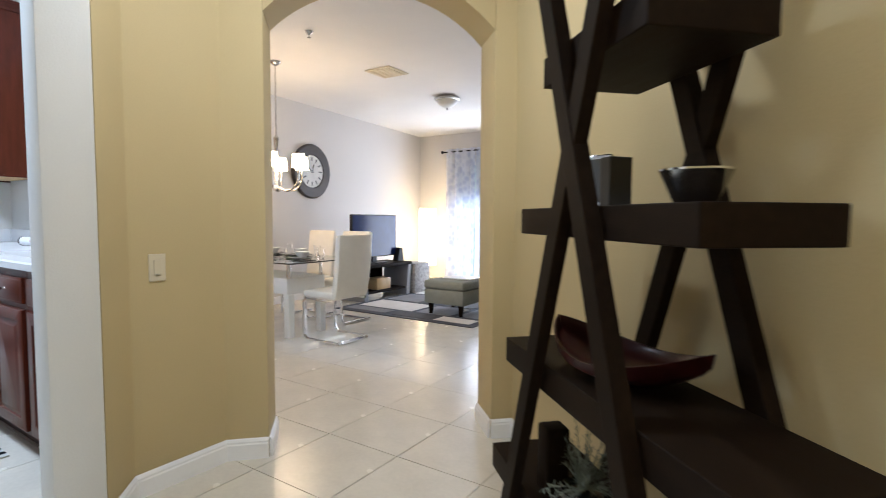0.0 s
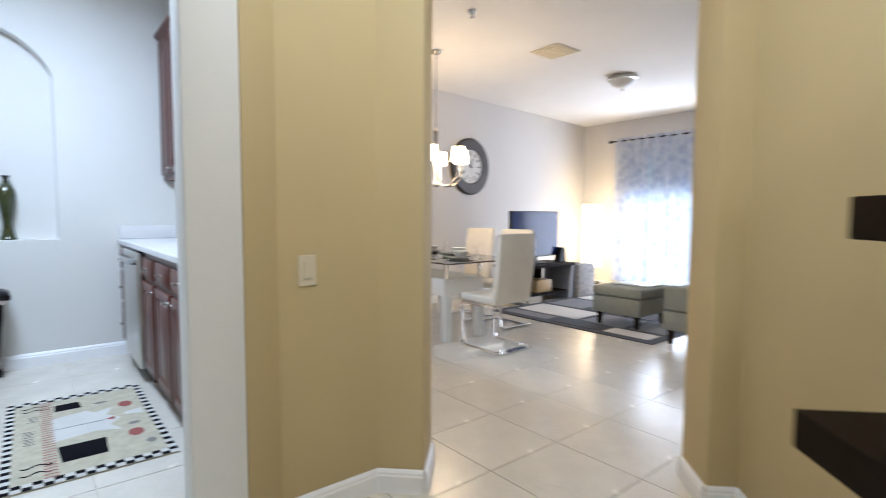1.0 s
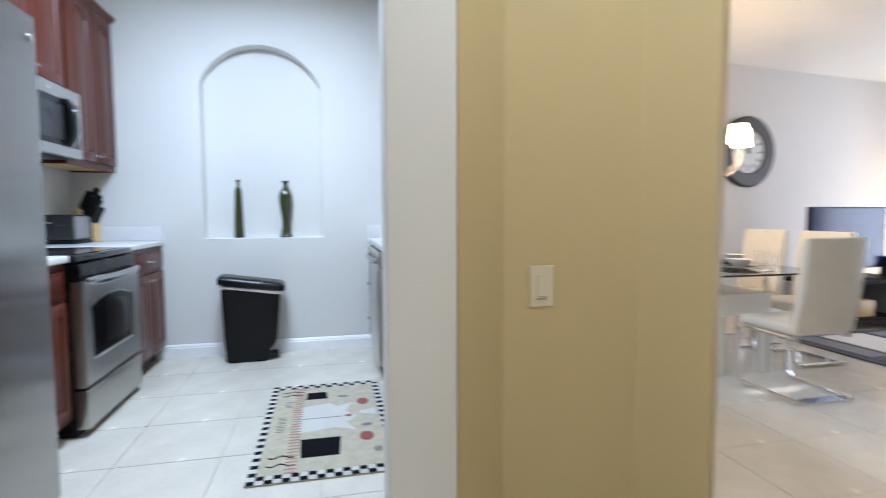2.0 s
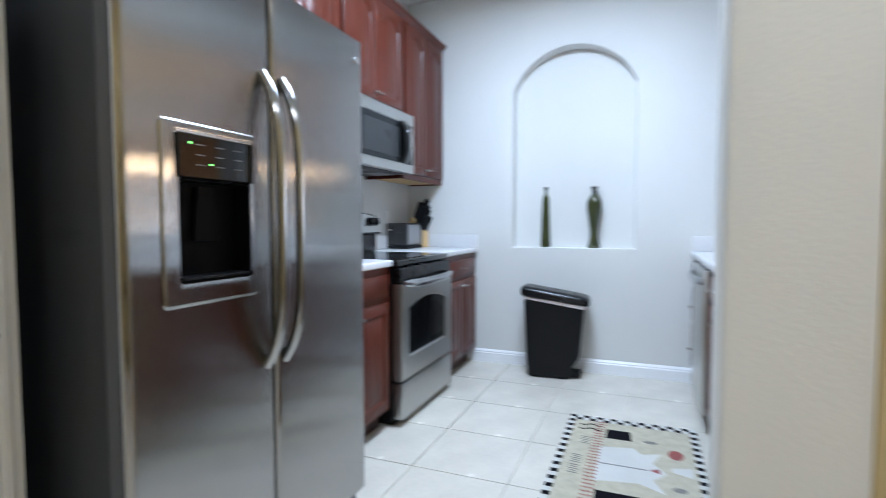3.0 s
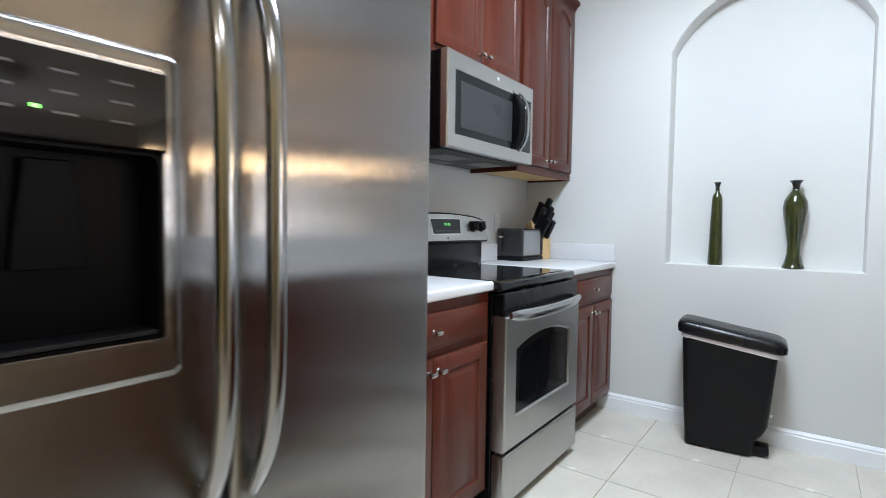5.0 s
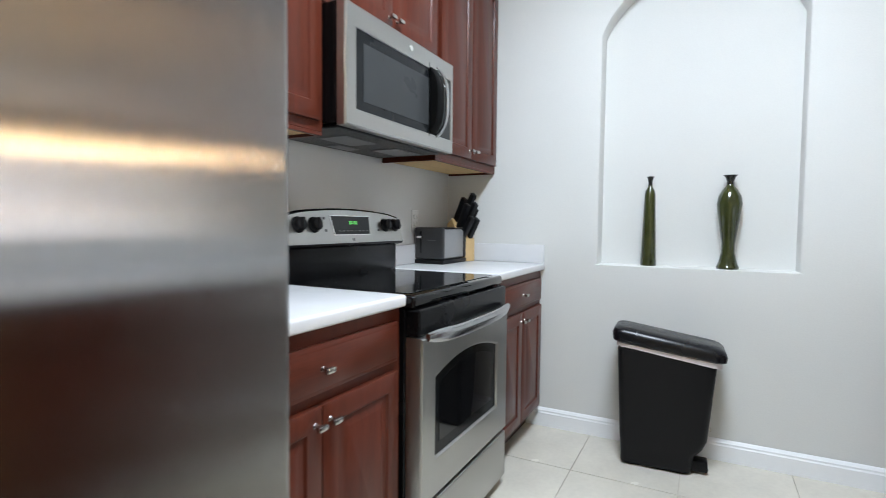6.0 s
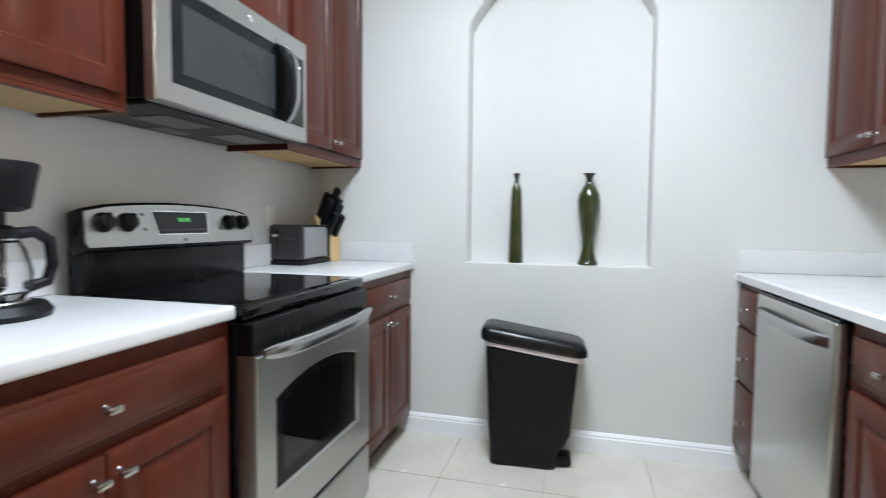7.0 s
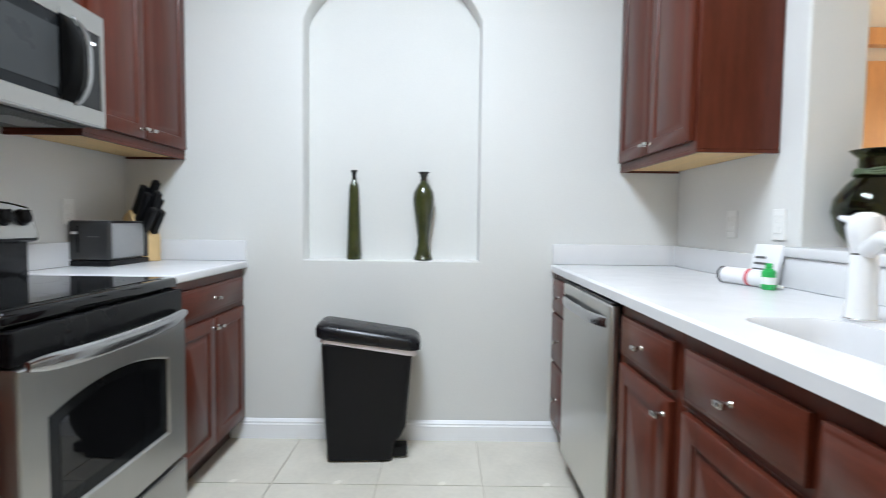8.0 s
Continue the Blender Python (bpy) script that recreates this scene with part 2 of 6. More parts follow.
def prism(outline, lo, hi, axis="z", bevel=0.0):
    """A slab with the given outline (pairs), between lo and hi along an axis."""
    bm = bmesh.new()
    order = {"z": lambda a, b, h: (a, b, h), "y": lambda a, b, h: (a, h, b), "x": lambda a, b, h: (h, a, b)}[axis]
    low = [bm.verts.new(order(a, b, lo)) for a, b in outline]
    high = [bm.verts.new(order(a, b, hi)) for a, b in outline]
    n = len(outline)
    bm.faces.new(low)
    bm.faces.new(list(reversed(high)))
    for k in range(n):
        bm.faces.new((low[k], high[k], high[(k + 1) % n], low[(k + 1) % n]))
    bmesh.ops.recalc_face_normals(bm, faces=bm.faces[:])
    if bevel:
        edges = [e for e in bm.edges if e.calc_face_angle(0) > 0.6]
        bmesh.ops.bevel(bm, geom=edges, offset=bevel, segments=2, affect="EDGES", profile=0.5)
    return bm


def round_rect(x0, z0, x1, z1, r, n=5):
    out = []
    for cx, cz, a in ((x1 - r, z1 - r, 0), (x0 + r, z1 - r, 90), (x0 + r, z0 + r, 180), (x1 - r, z0 + r, 270)):
        for k in range(n + 1):
            q = radians(a + 90 * k / n)
            out.append((cx + r * math.cos(q), cz + r * math.sin(q)))
    return out


def structure(name, bm, material, label="", smooth=False):
    return tagged(part(name, bm, material, None, label, smooth), kind="structure")


# ---- structure: floor, walls, ceilings ----
END_X, LEFT_Y, RIGHT_Y = -3.93, -1.506, 1.37
R2 = math.sqrt(2)
HALL_SUM = 2.42   # the hall runs at 45 degrees; its far wall lies on x + y = HALL_SUM


def hall(u, w):
    """Plan point of the hall: u along it (towards its start), w out from the shelf's wall."""
    s, d = HALL_SUM - w * R2, u * R2
    return ((s + d) / 2, (s - d) / 2)


HALL_FRAME = pose(HALL_SUM / 2, HALL_SUM / 2, 0, 0, 0, -45)   # local x is u, local -y is w


def wall(name, plan, z0, z1, material, label=""):
    return structure(name, prism(plan, z0, z1), material, label)


structure("floor", box((-6.5, -3.0, -0.10), (4.5, 9.5, -0.006)), M_GROUT, "tan grout bed under the ceramic floor tiles")
# kitchen end wall with its arched niche
NY0, NY1, NZ0, NSPRING, NTOP, NDEPTH = -0.578, 0.336, 0.954, 2.19, 2.495, 0.115


def niche_outline():
    half, rise = (NY1 - NY0) / 2, NTOP - NSPRING
    rad = (half * half + rise * rise) / (2 * rise)
    cz, a = NTOP - rad, math.asin(half / rad)
    arc = [((NY0 + NY1) / 2 + rad * math.sin(q), cz + rad * math.cos(q)) for q in np.linspace(a, -a, 25)]
    return [(NY0, NZ0), (NY1, NZ0)] + arc


def wall_with_hole(y0, y1, z0, z1, hole, x, depth, back):
    """A wall face at x with a hole through to x - depth; a back panel closes it if asked."""
    bm = bmesh.new()
    n = len(hole)
    mid_y, mid_z = sum(a for a, b in hole) / n, sum(b for a, b in hole) / n
    def ease(g, dx):
        out = []
        for a, b in hole:
            sy = 1 if a > mid_y else -1
            out.append(bm.verts.new((x - dx, a + sy * g * min(1.0, abs(a - mid_y) / 0.4), b + (-0.3 * g if b < mid_z else g * (1 - 0.75 * abs(a - mid_y) / 0.46)))))
        return out
    r0, r1, front = ease(0.016, 0.0), ease(0.005, 0.004), ease(0.0, 0.014)
    for p, q in ((r0, r1), (r1, front)):
        for k in range(n):
            j = (k + 1) % n
            bm.faces.new((p[k], p[j], q[j], q[k]))
    inner = [bm.verts.new((x - depth, a, b)) for a, b in hole]
    frame_pts = []
    cy, cz = sum(a for a, b in hole) / n, sum(b for a, b in hole) / n
    for a, b in hole:
        d = Vector((a - cy, b - cz))
        s = min([(y1 - cy) / d.x if d.x > 1e-6 else 1e9, (y0 - cy) / d.x if d.x < -1e-6 else 1e9,
                 (z1 - cz) / d.y if d.y > 1e-6 else 1e9, (z0 - cz) / d.y if d.y < -1e-6 else 1e9])
        frame_pts.append((cy + d.x * s, cz + d.y * s))
    outer = [bm.verts.new((x, a, b)) for a, b in frame_pts]
    for k in range(n):
        j = (k + 1) % n
        bm.faces.new((r0[k], r0[j], outer[j], outer[k]))
        bm.faces.new((front[j], front[k], inner[k], inner[j]))
    if back:
        bm.faces.new(inner)
    for cyy, czz in ((y0, z0), (y1, z0), (y1, z1), (y0, z1)):
        c = bm.verts.new((x, cyy, czz))
        best = None
        for k in range(n):
            p, q = frame_pts[k], frame_pts[(k + 1) % n]
            on = lambda s: (abs(s[0] - cyy) < 1e-6, abs(s[1] - czz) < 1e-6)
            if (on(p)[0] and on(q)[1]) or (on(p)[1] and on(q)[0]):
                best = k
        if best is not None:
            bm.faces.new((outer[best], outer[(best + 1) % n], c))
    bmesh.ops.recalc_face_normals(bm, faces=bm.faces[:])
    return bm


structure("wall_west", wall_with_hole(LEFT_Y - 0.1, RIGHT_Y + 0.2, -0.05, KITCHEN_CEIL, niche_outline(), END_X, NDEPTH, True), M_KWALL,
          "pale grey kitchen end wall with an arched niche", True)
structure("wall_west_core", box((END_X - 0.25, LEFT_Y - 0.1, -0.05), (END_X - NDEPTH - 0.01, RIGHT_Y + 0.2, KITCHEN_CEIL)), M_KWALL)
structure("wall_south", box((END_X - 0.2, LEFT_Y - 0.15, -0.05), (-0.62, LEFT_Y, KITCHEN_CEIL)), M_KWALL, "pale kitchen wall behind range and refrigerator")
structure("wall_alcove", box((-0.62, LEFT_Y - 0.15, -0.05), (-0.545, -0.85, KITCHEN_CEIL)), M_KWALL)
# wall with the white door beside the refrigerator
structure("wall_door_side", box((0.34, -1.0, -0.05), (3.6, -0.85, KITCHEN_CEIL)), M_HWALL)
structure("wall_door_head", box((-0.545, -1.0, 2.06), (0.34, -0.85, KITCHEN_CEIL)), M_HWALL)
# kitchen north wall: solid part, pass-through over the sink
PASS_X0, PASS_X1, PASS_Z0, PASS_Z1 = -3.015, -1.05, 1.05, 2.35
structure("wall_north_solid", box((END_X, RIGHT_Y, -0.05), (PASS_X0, RIGHT_Y + 0.2, KITCHEN_CEIL), 0.008, 2), M_KWALL, "pale kitchen wall beside the pass-through")
structure("wall_north_low", box((PASS_X0, RIGHT_Y, -0.05), (PASS_X1, RIGHT_Y + 0.2, PASS_Z0)), M_KWALL)
structure("wall_north_head", box((PASS_X0, RIGHT_Y, PASS_Z1), (PASS_X1, RIGHT_Y + 0.2, KITCHEN_CEIL)), M_KWALL)
# pillar wall between kitchen and hall, from the kitchen opening round to the arch
structure("wall_opening", prism([(-0.80, 0.51), (-0.686, 0.51), (-0.686, 0.672), (-0.80, 0.672)], -0.05, KITCHEN_CEIL, bevel=0.007), M_KWALL, "pale end of the wall at the kitchen opening", smooth=True)
PIL = [(-0.80, 0.673), (-0.688, 0.673), (-0.85, 0.84), (-0.85, 1.25), hall(-1.485, 1.235), hall(-1.745, 1.235),
       (-1.05, RIGHT_Y + 0.2), (PASS_X1, RIGHT_Y), (PASS_X1, 0.75), (-0.80, 0.75)]
structure("wall_hall_west", prism(PIL, -0.05, KITCHEN_CEIL, bevel=0.009), M_HWALL, "tan painted hall wall with chamfered corners", smooth=True)


def arch_wall():
    """The 45-degree wall over and beside the arched opening."""
    w0, w1, spring, rise = 0.12, 1.235, 2.105, 0.243
    half = (w1 - w0) / 2
    rad = (half * half + rise * rise) / (2 * rise)
    a = math.asin(half / rad)
    arc = [((w0 + w1) / 2 - rad * math.sin(q), spring + rise - rad + rad * math.cos(q)) for q in np.linspace(a, -a, 21)]
    bm = bmesh.new()
    def col(w, z, u):
        x, y = hall(u, w)
        return bm.verts.new((x, y, z))
    f = [col(w, z, -1.485) for w, z in arc]
    b = [col(w, z, -1.745) for w, z in arc]
    ft = [col(w, KITCHEN_CEIL, -1.485) for w, z in arc]
    bt = [col(w, KITCHEN_CEIL, -1.745) for w, z in arc]
    for k in range(len(arc) - 1):
        bm.faces.new((f[k], f[k + 1], ft[k + 1], ft[k]))
        bm.faces.new((b[k + 1], b[k], bt[k], bt[k + 1]))
        bm.faces.new((f[k + 1], f[k], b[k], b[k + 1]))
    bmesh.ops.recalc_face_normals(bm, faces=bm.faces[:])
    return bm


structure("wall_arch", arch_wall(), M_HWALL, "tan painted wall over a segmental arch", smooth=True)
structure("wall_hall_east", prism([hall(-1.485, 0.12), hall(-1.485, 0), hall(2.6, 0), hall(2.6, -0.26), hall(-1.745, -0.26), hall(-1.745, 0.12)], -0.05, KITCHEN_CEIL, bevel=0.009),
          M_HWALL, "tan painted hall wall behind the shelf", smooth=True)
structure("wall_hall_end", prism([hall(2.6, 0), hall(2.75, 0), hall(2.75, 4.0), hall(2.6, 4.0)], -0.05, KITCHEN_CEIL), M_HWALL)
structure("ceiling_kitchen", box((END_X - 0.2, LEFT_Y - 0.15, KITCHEN_CEIL), (-0.686, RIGHT_Y, KITCHEN_CEIL + 0.1)), M_CEIL)
structure("ceiling_hall", prism([(-0.686, -1.0), (3.6, -1.0), hall(2.75, -0.26), hall(-1.6, -0.26), hall(-1.6, 1.5), (-0.686, 0.7)], 2.76, 2.86), M_CEIL)
# living and dining room
LW = [(-3.95, RIGHT_Y + 0.2), (-4.62, 8.0)]
structure("wall_living_west", prism([LW[0], LW[1], (-4.85, 8.0), (-4.3, RIGHT_Y + 0.2)], -0.05, LIVING_CEIL), M_LWALL, "pale living room wall with clock and television")
WIN_X0, WIN_X1, WIN_Z1 = -3.85, -1.9, 2.2
structure("wall_living_north_a", box((-4.9, 8.0, -0.05), (WIN_X0, 8.2, LIVING_CEIL)), M_LWALL)
structure("wall_living_north_b", box((WIN_X1, 8.0, -0.05), (2.5, 8.2, LIVING_CEIL)), M_LWALL)
structure("wall_living_north_head", box((WIN_X0, 8.0, WIN_Z1), (WIN_X1, 8.2, LIVING_CEIL)), M_LWALL)
structure("wall_living_east", box((2.3, 0.5, -0.05), (2.5, 8.0, LIVING_CEIL)), M_LWALL)
structure("ceiling_living", prism([(-4.9, RIGHT_Y + 0.2), (-1.05, RIGHT_Y + 0.2), hall(-1.7, 1.2), hall(-1.7, 0), (2.5, 2.6), (2.5, 8.2), (-4.9, 8.2)], LIVING_CEIL, LIVING_CEIL + 0.1), M_CEIL,
          "white living room ceiling")


def baseboard(name, a, b, h=0.10, t=0.014):
    """A skirting board along the plan line a-b, standing off to the line's left, with a moulded top."""
    a, b = Vector((*a, 0)), Vector((*b, 0))
    d = (b - a).normalized()
    nrm = Vector((-d.y, d.x, 0))
    prof = [(0.0, 0.0), (t, 0.0), (t, h * 0.72), (t * 0.75, h * 0.78), (t * 0.75, h * 0.86), (t * 0.35, h * 0.95), (0.0, h)]
    bm = bmesh.new()
    ra = [bm.verts.new(a + nrm * (q + 0.002) + Vector((0, 0, z))) for q, z in prof]
    rb = [bm.verts.new(b + nrm * (q + 0.002) + Vector((0, 0, z))) for q, z in prof]
    for k in range(len(prof) - 1):
        bm.faces.new((ra[k], rb[k], rb[k + 1], ra[k + 1]))
    bm.faces.new(ra)
    bm.faces.new(list(reversed(rb)))
    bmesh.ops.recalc_face_normals(bm, faces=bm.faces[:])
    return structure(name, bm, M_TRIM, "white moulded baseboard")


baseboard("baseboard_end", (END_X, 0.812), (END_X, -0.964), 0.106, 0.018)
for i, (p, q) in enumerate([((-0.686, 0.51), (-0.686, 0.675)), ((-0.686, 0.675), (-0.85, 0.84)), ((-0.85, 0.84), (-0.85, 1.25)), ((-0.85, 1.25), hall(-1.485, 1.235)),
                            (hall(-1.485, 1.235), hall(-1.745, 1.235)), (hall(-1.745, 0.12), hall(-1.485, 0.12)), (hall(-1.485, 0.12), hall(-1.485, 0.0)), (hall(-1.485, 0.0), hall(2.6, 0.0)), LW]):
    baseboard("baseboard_%d" % (i + 1), q, p)


# ---- kitchen: cabinets ----
def panel_door(w, h, t=0.019, arch=0.0, stile=0.055):
    """A raised-panel door or drawer front, 0..w by 0..h, its face towards -y."""
    bm = bmesh.new()
    steps = [(0.0, 0.0, 0.0), (0.0, -t + 0.003, 0.0), (0.004, -t, 0.0), (stile, -t, 1.0), (stile + 0.005, -t + 0.007, 1.0),
             (stile + 0.014, -t + 0.007, 1.0), (stile + 0.032, -t + 0.001, 1.0), (stile + 0.034, -t, 1.0)]
    n = 12
    rings = []
    for inset, y, k in steps:
        x0, x1, z0, z1 = inset, w - inset, inset, h - inset
        ring = [(x0, z0), (x1, z0)]
        for i in range(n + 1):
            s = i / n
            x = x1 + (x0 - x1) * s
            drop = 0.0
            if arch and k:
                q = abs(2 * s - 1)
                drop = arch * (1.0 if q > 0.86 else (q / 0.86) ** 2.2)
            ring.append((x, z1 - drop))
        rings.append([bm.verts.new((x, y, z)) for x, z in ring])
    m = n + 3
    for a, b in zip(rings, rings[1:]):
        for k in range(m):
            bm.faces.new((a[k], a[(k + 1) % m], b[(k + 1) % m], b[k]))
    bm.faces.new(list(reversed(rings[0])))
    bm.faces.new(rings[-1])
    bmesh.ops.recalc_face_normals(bm, faces=bm.faces[:])
    return bm


def slab_front(w, h, t=0.019):
    """A drawer front with a routed edge."""
    bm = bmesh.new()
    rings = []
    for inset, y in ((0.0, 0.0), (0.0, -t + 0.006), (0.006, -t + 0.003), (0.010, -t + 0.003), (0.014, -t)):
        rings.append([bm.verts.new((x, y, z)) for x, z in ((inset, inset), (w - inset, inset), (w - inset, h - inset), (inset, h - inset))])
    for a, b in zip(rings, rings[1:]):
        for k in range(4):
            bm.faces.new((a[k], a[(k + 1) % 4], b[(k + 1) % 4], b[k]))
    bm.faces.new(list(reversed(rings[0])))
    bm.faces.new(rings[-1])
    bmesh.ops.recalc_face_normals(bm, faces=bm.faces[:])
    return bm


def knob(parent, x, z, y=-0.019):
    bm = lathe([(0.008, 0.0), (0.0055, 0.004), (0.005, 0.014), (0.007, 0.017)], 12)
    bm.transform(Matrix.Rotation(radians(90), 4, "X"))
    box((-0.016, -0.030, -0.0075), (0.016, -0.016, 0.0075), 0.004, 2, bm)
    return part("knob", bm, M_NICKEL, parent, "satin nickel bar knob", True, pose(x, y, z))


def front(parent, name, x, z, w, h, knob_at, arch=0.0, flat=False):
    d = part(name, slab_front(w, h) if flat else panel_door(w, h, arch=arch), M_WOODH if flat else M_WOOD, parent, "", True, pose(x, -0.001, z))
    if knob_at:
        knob(d, *knob_at)
    return d


COUNTER_Z = 0.945
BODY_TOP = COUNTER_Z - 0.039


def carcass(w, z0, z1, depth, under=False):
    bm = box((0, 0, z0), (w, depth, z1), 0.0015, 1)
    return bm


def base_cabinet(m, w, label, doors=2, drawers=1, stack=False, depth=0.57, sink=False):
    c = thing("base_cabinet", m, label, "cabinet", "kitchen base cabinets")
    bm = carcass(w, 0.105, 0.72 if sink else BODY_TOP, depth)
    if sink:
        box((0, 0, 0.7205), (w, 0.02, BODY_TOP), 0.001, 1, bm)
        box((0, 0.0205, 0.7205), (0.018, depth, BODY_TOP), 0.0, 1, bm)
    part("body", bm, M_WOOD, c)
    part("toe_kick", box((0.002, 0.07, 0.0), (w - 0.002, depth - 0.01, 0.104)), M_KICK, c, "dark recessed toe kick")
    g = 0.032
    if stack:
        zs = [(0.13, 0.305), (0.450, 0.245), (0.710, 0.165)]
        for z, h in zs:
            front(c, "drawer", 0.012, z, w - 0.024, h, ((w - 0.024) / 2, h / 2), flat=True)
        return c
    dz = 0.760 if m.to_euler().z > 1 else 0.744
    dh = dz - 0.030 - 0.13
    dw = (w - 2 * g - 0.03 * (drawers - 1)) / drawers
    for k in range(drawers):
        front(c, "drawer", g + k * (dw + 0.03), dz, dw, 0.122, (dw / 2, 0.061), flat=True)
    if doors == 1:
        front(c, "door", g, 0.13, w - 2 * g, dh, (0.028 if label.find("hinged right") >= 0 else w - 2 * g - 0.028, dh - 0.043))
    else:
        gap = 0.004 if drawers == 1 else 0.03
        ww = (w - 2 * g - gap) / 2
        front(c, "door", g, 0.13, ww, dh, (ww - 0.026, dh - 0.043))
        front(c, "door", g + ww + gap, 0.13, ww, dh, (0.026, dh - 0.043))
    return c


def upper_cabinet(m, w, z0, label, depth=0.30, z1=2.585, crown=True, lip=0.045, ends=(0, 0)):
    c = thing("wall_cabinet", m, label, "cabinet", "kitchen wall cabinets")
    bm = box((0, 0, z0 + 0.012), (w, depth, z1), 0.0015, 1)
    part("body", bm, M_WOOD, c)
    part("underside", box((0.016, 0.018, z0 + 0.010), (w - 0.016, depth - 0.004, z0 + 0.0115)), M_MAPLE, c, "unfinished pale underside")
    rail = bmesh.new()
    box((0, -0.0, z0 - 0.0), (w, 0.018, z0 + 0.0118), 0.001, 1, rail)
    box((0, 0.0185, z0), (0.015, depth, z0 + 0.0118), 0.0, 1, rail)
    box((w - 0.015, 0.0185, z0), (w, depth, z0 + 0.0118), 0.0, 1, rail)
    part("light_rail", rail, M_WOODH, c)
    g = 0.022
    ww = (w - 2 * g - 0.004) / 2
    h = z1 - z0 - lip - 0.03
    front(c, "door", g, z0 + lip, ww, h, (ww - 0.026, 0.04), arch=0.055)
    front(c, "door", g + ww + 0.004, z0 + lip, ww, h, (0.026, 0.04), arch=0.055)
    if crown:
        prof = [(0.0, z1 - 0.035), (-0.008, z1 - 0.030), (-0.012, z1 - 0.015), (-0.030, z1 + 0.005), (-0.040, z1 + 0.012), (-0.042, z1 + 0.030), (0.0, z1 + 0.030)]
        bm = bmesh.new()
        a = [bm.verts.new((-ends[0] * -y if y < 0 else 0.0, y - 0.0015, z)) for y, z in prof]
        b = [bm.verts.new((w + (ends[1] * -y if y < 0 else 0.0), y - 0.0015, z)) for y, z in prof]
        for k in range(len(prof)):
            j = (k + 1) % len(prof)
            bm.faces.new((a[k], a[j], b[j], b[k]))
        bm.faces.new(a)
        bm.faces.new(list(reversed(b)))
        for side, e in ((0.0, ends[0]), (w, ends[1])):
            if e:
                s = -1 if side == 0.0 else 1
                c0 = [bm.verts.new((side + s * -y, y - 0.0015, z)) for y, z in prof]
                c1 = [bm.verts.new((side + s * -y, depth, z)) for y, z in prof]
                for k in range(len(prof)):
                    j = (k + 1) % len(prof)
                    bm.faces.new((c0[k], c0[j], c1[j], c1[k]))
        bmesh.ops.recalc_face_normals(bm, faces=bm.faces[:])
        part("crown_moulding", bm, M_WOODH, c)
    return c


L_FACE, R_FACE = -0.897, 0.745
base_cabinet(pose(-1.66, L_FACE, 0, 0, 0, 180), 0.755, "cherry base cabinet with drawer and two doors beside the range")
base_cabinet(pose(-3.195, L_FACE, 0, 0, 0, 180), 0.730, "cherry base cabinet between the range and the end wall")
base_cabinet(pose(END_X + 0.003, R_FACE, 0), 0.334, "narrow cherry base cabinet with three drawers", stack=True)
base_cabinet(pose(-2.935, R_FACE, 0), 0.425, "cherry base cabinet with one drawer and one door", doors=1)
base_cabinet(pose(-2.508, R_FACE, 0), 0.90, "cherry sink cabinet with two false drawers and two doors", drawers=2, sink=True)
base_cabinet(pose(-1.606, R_FACE, 0), 0.545, "cherry base cabinet at the kitchen opening")
U_FACE = -1.192
upper_cabinet(pose(-1.63, U_FACE, 0, 0, 0, 180), 0.768, 1.452, "cherry wall cabinet with arched doors over the worktop")
upper_cabinet(pose(-2.400, U_FACE, 0, 0, 0, 180), 0.780, 1.895, "short cherry wall cabinet with arched doors above the microwave", lip=0.03)
upper_cabinet(pose(-3.182, U_FACE, 0, 0, 0, 180), 0.745, 1.465, "cherry wall cabinet with arched doors beside the end wall")
upper_cabinet(pose(END_X + 0.003, 1.066, 0), 0.790, 1.424, "cherry wall cabinet with arched doors beside the pass-through", ends=(0, 1))


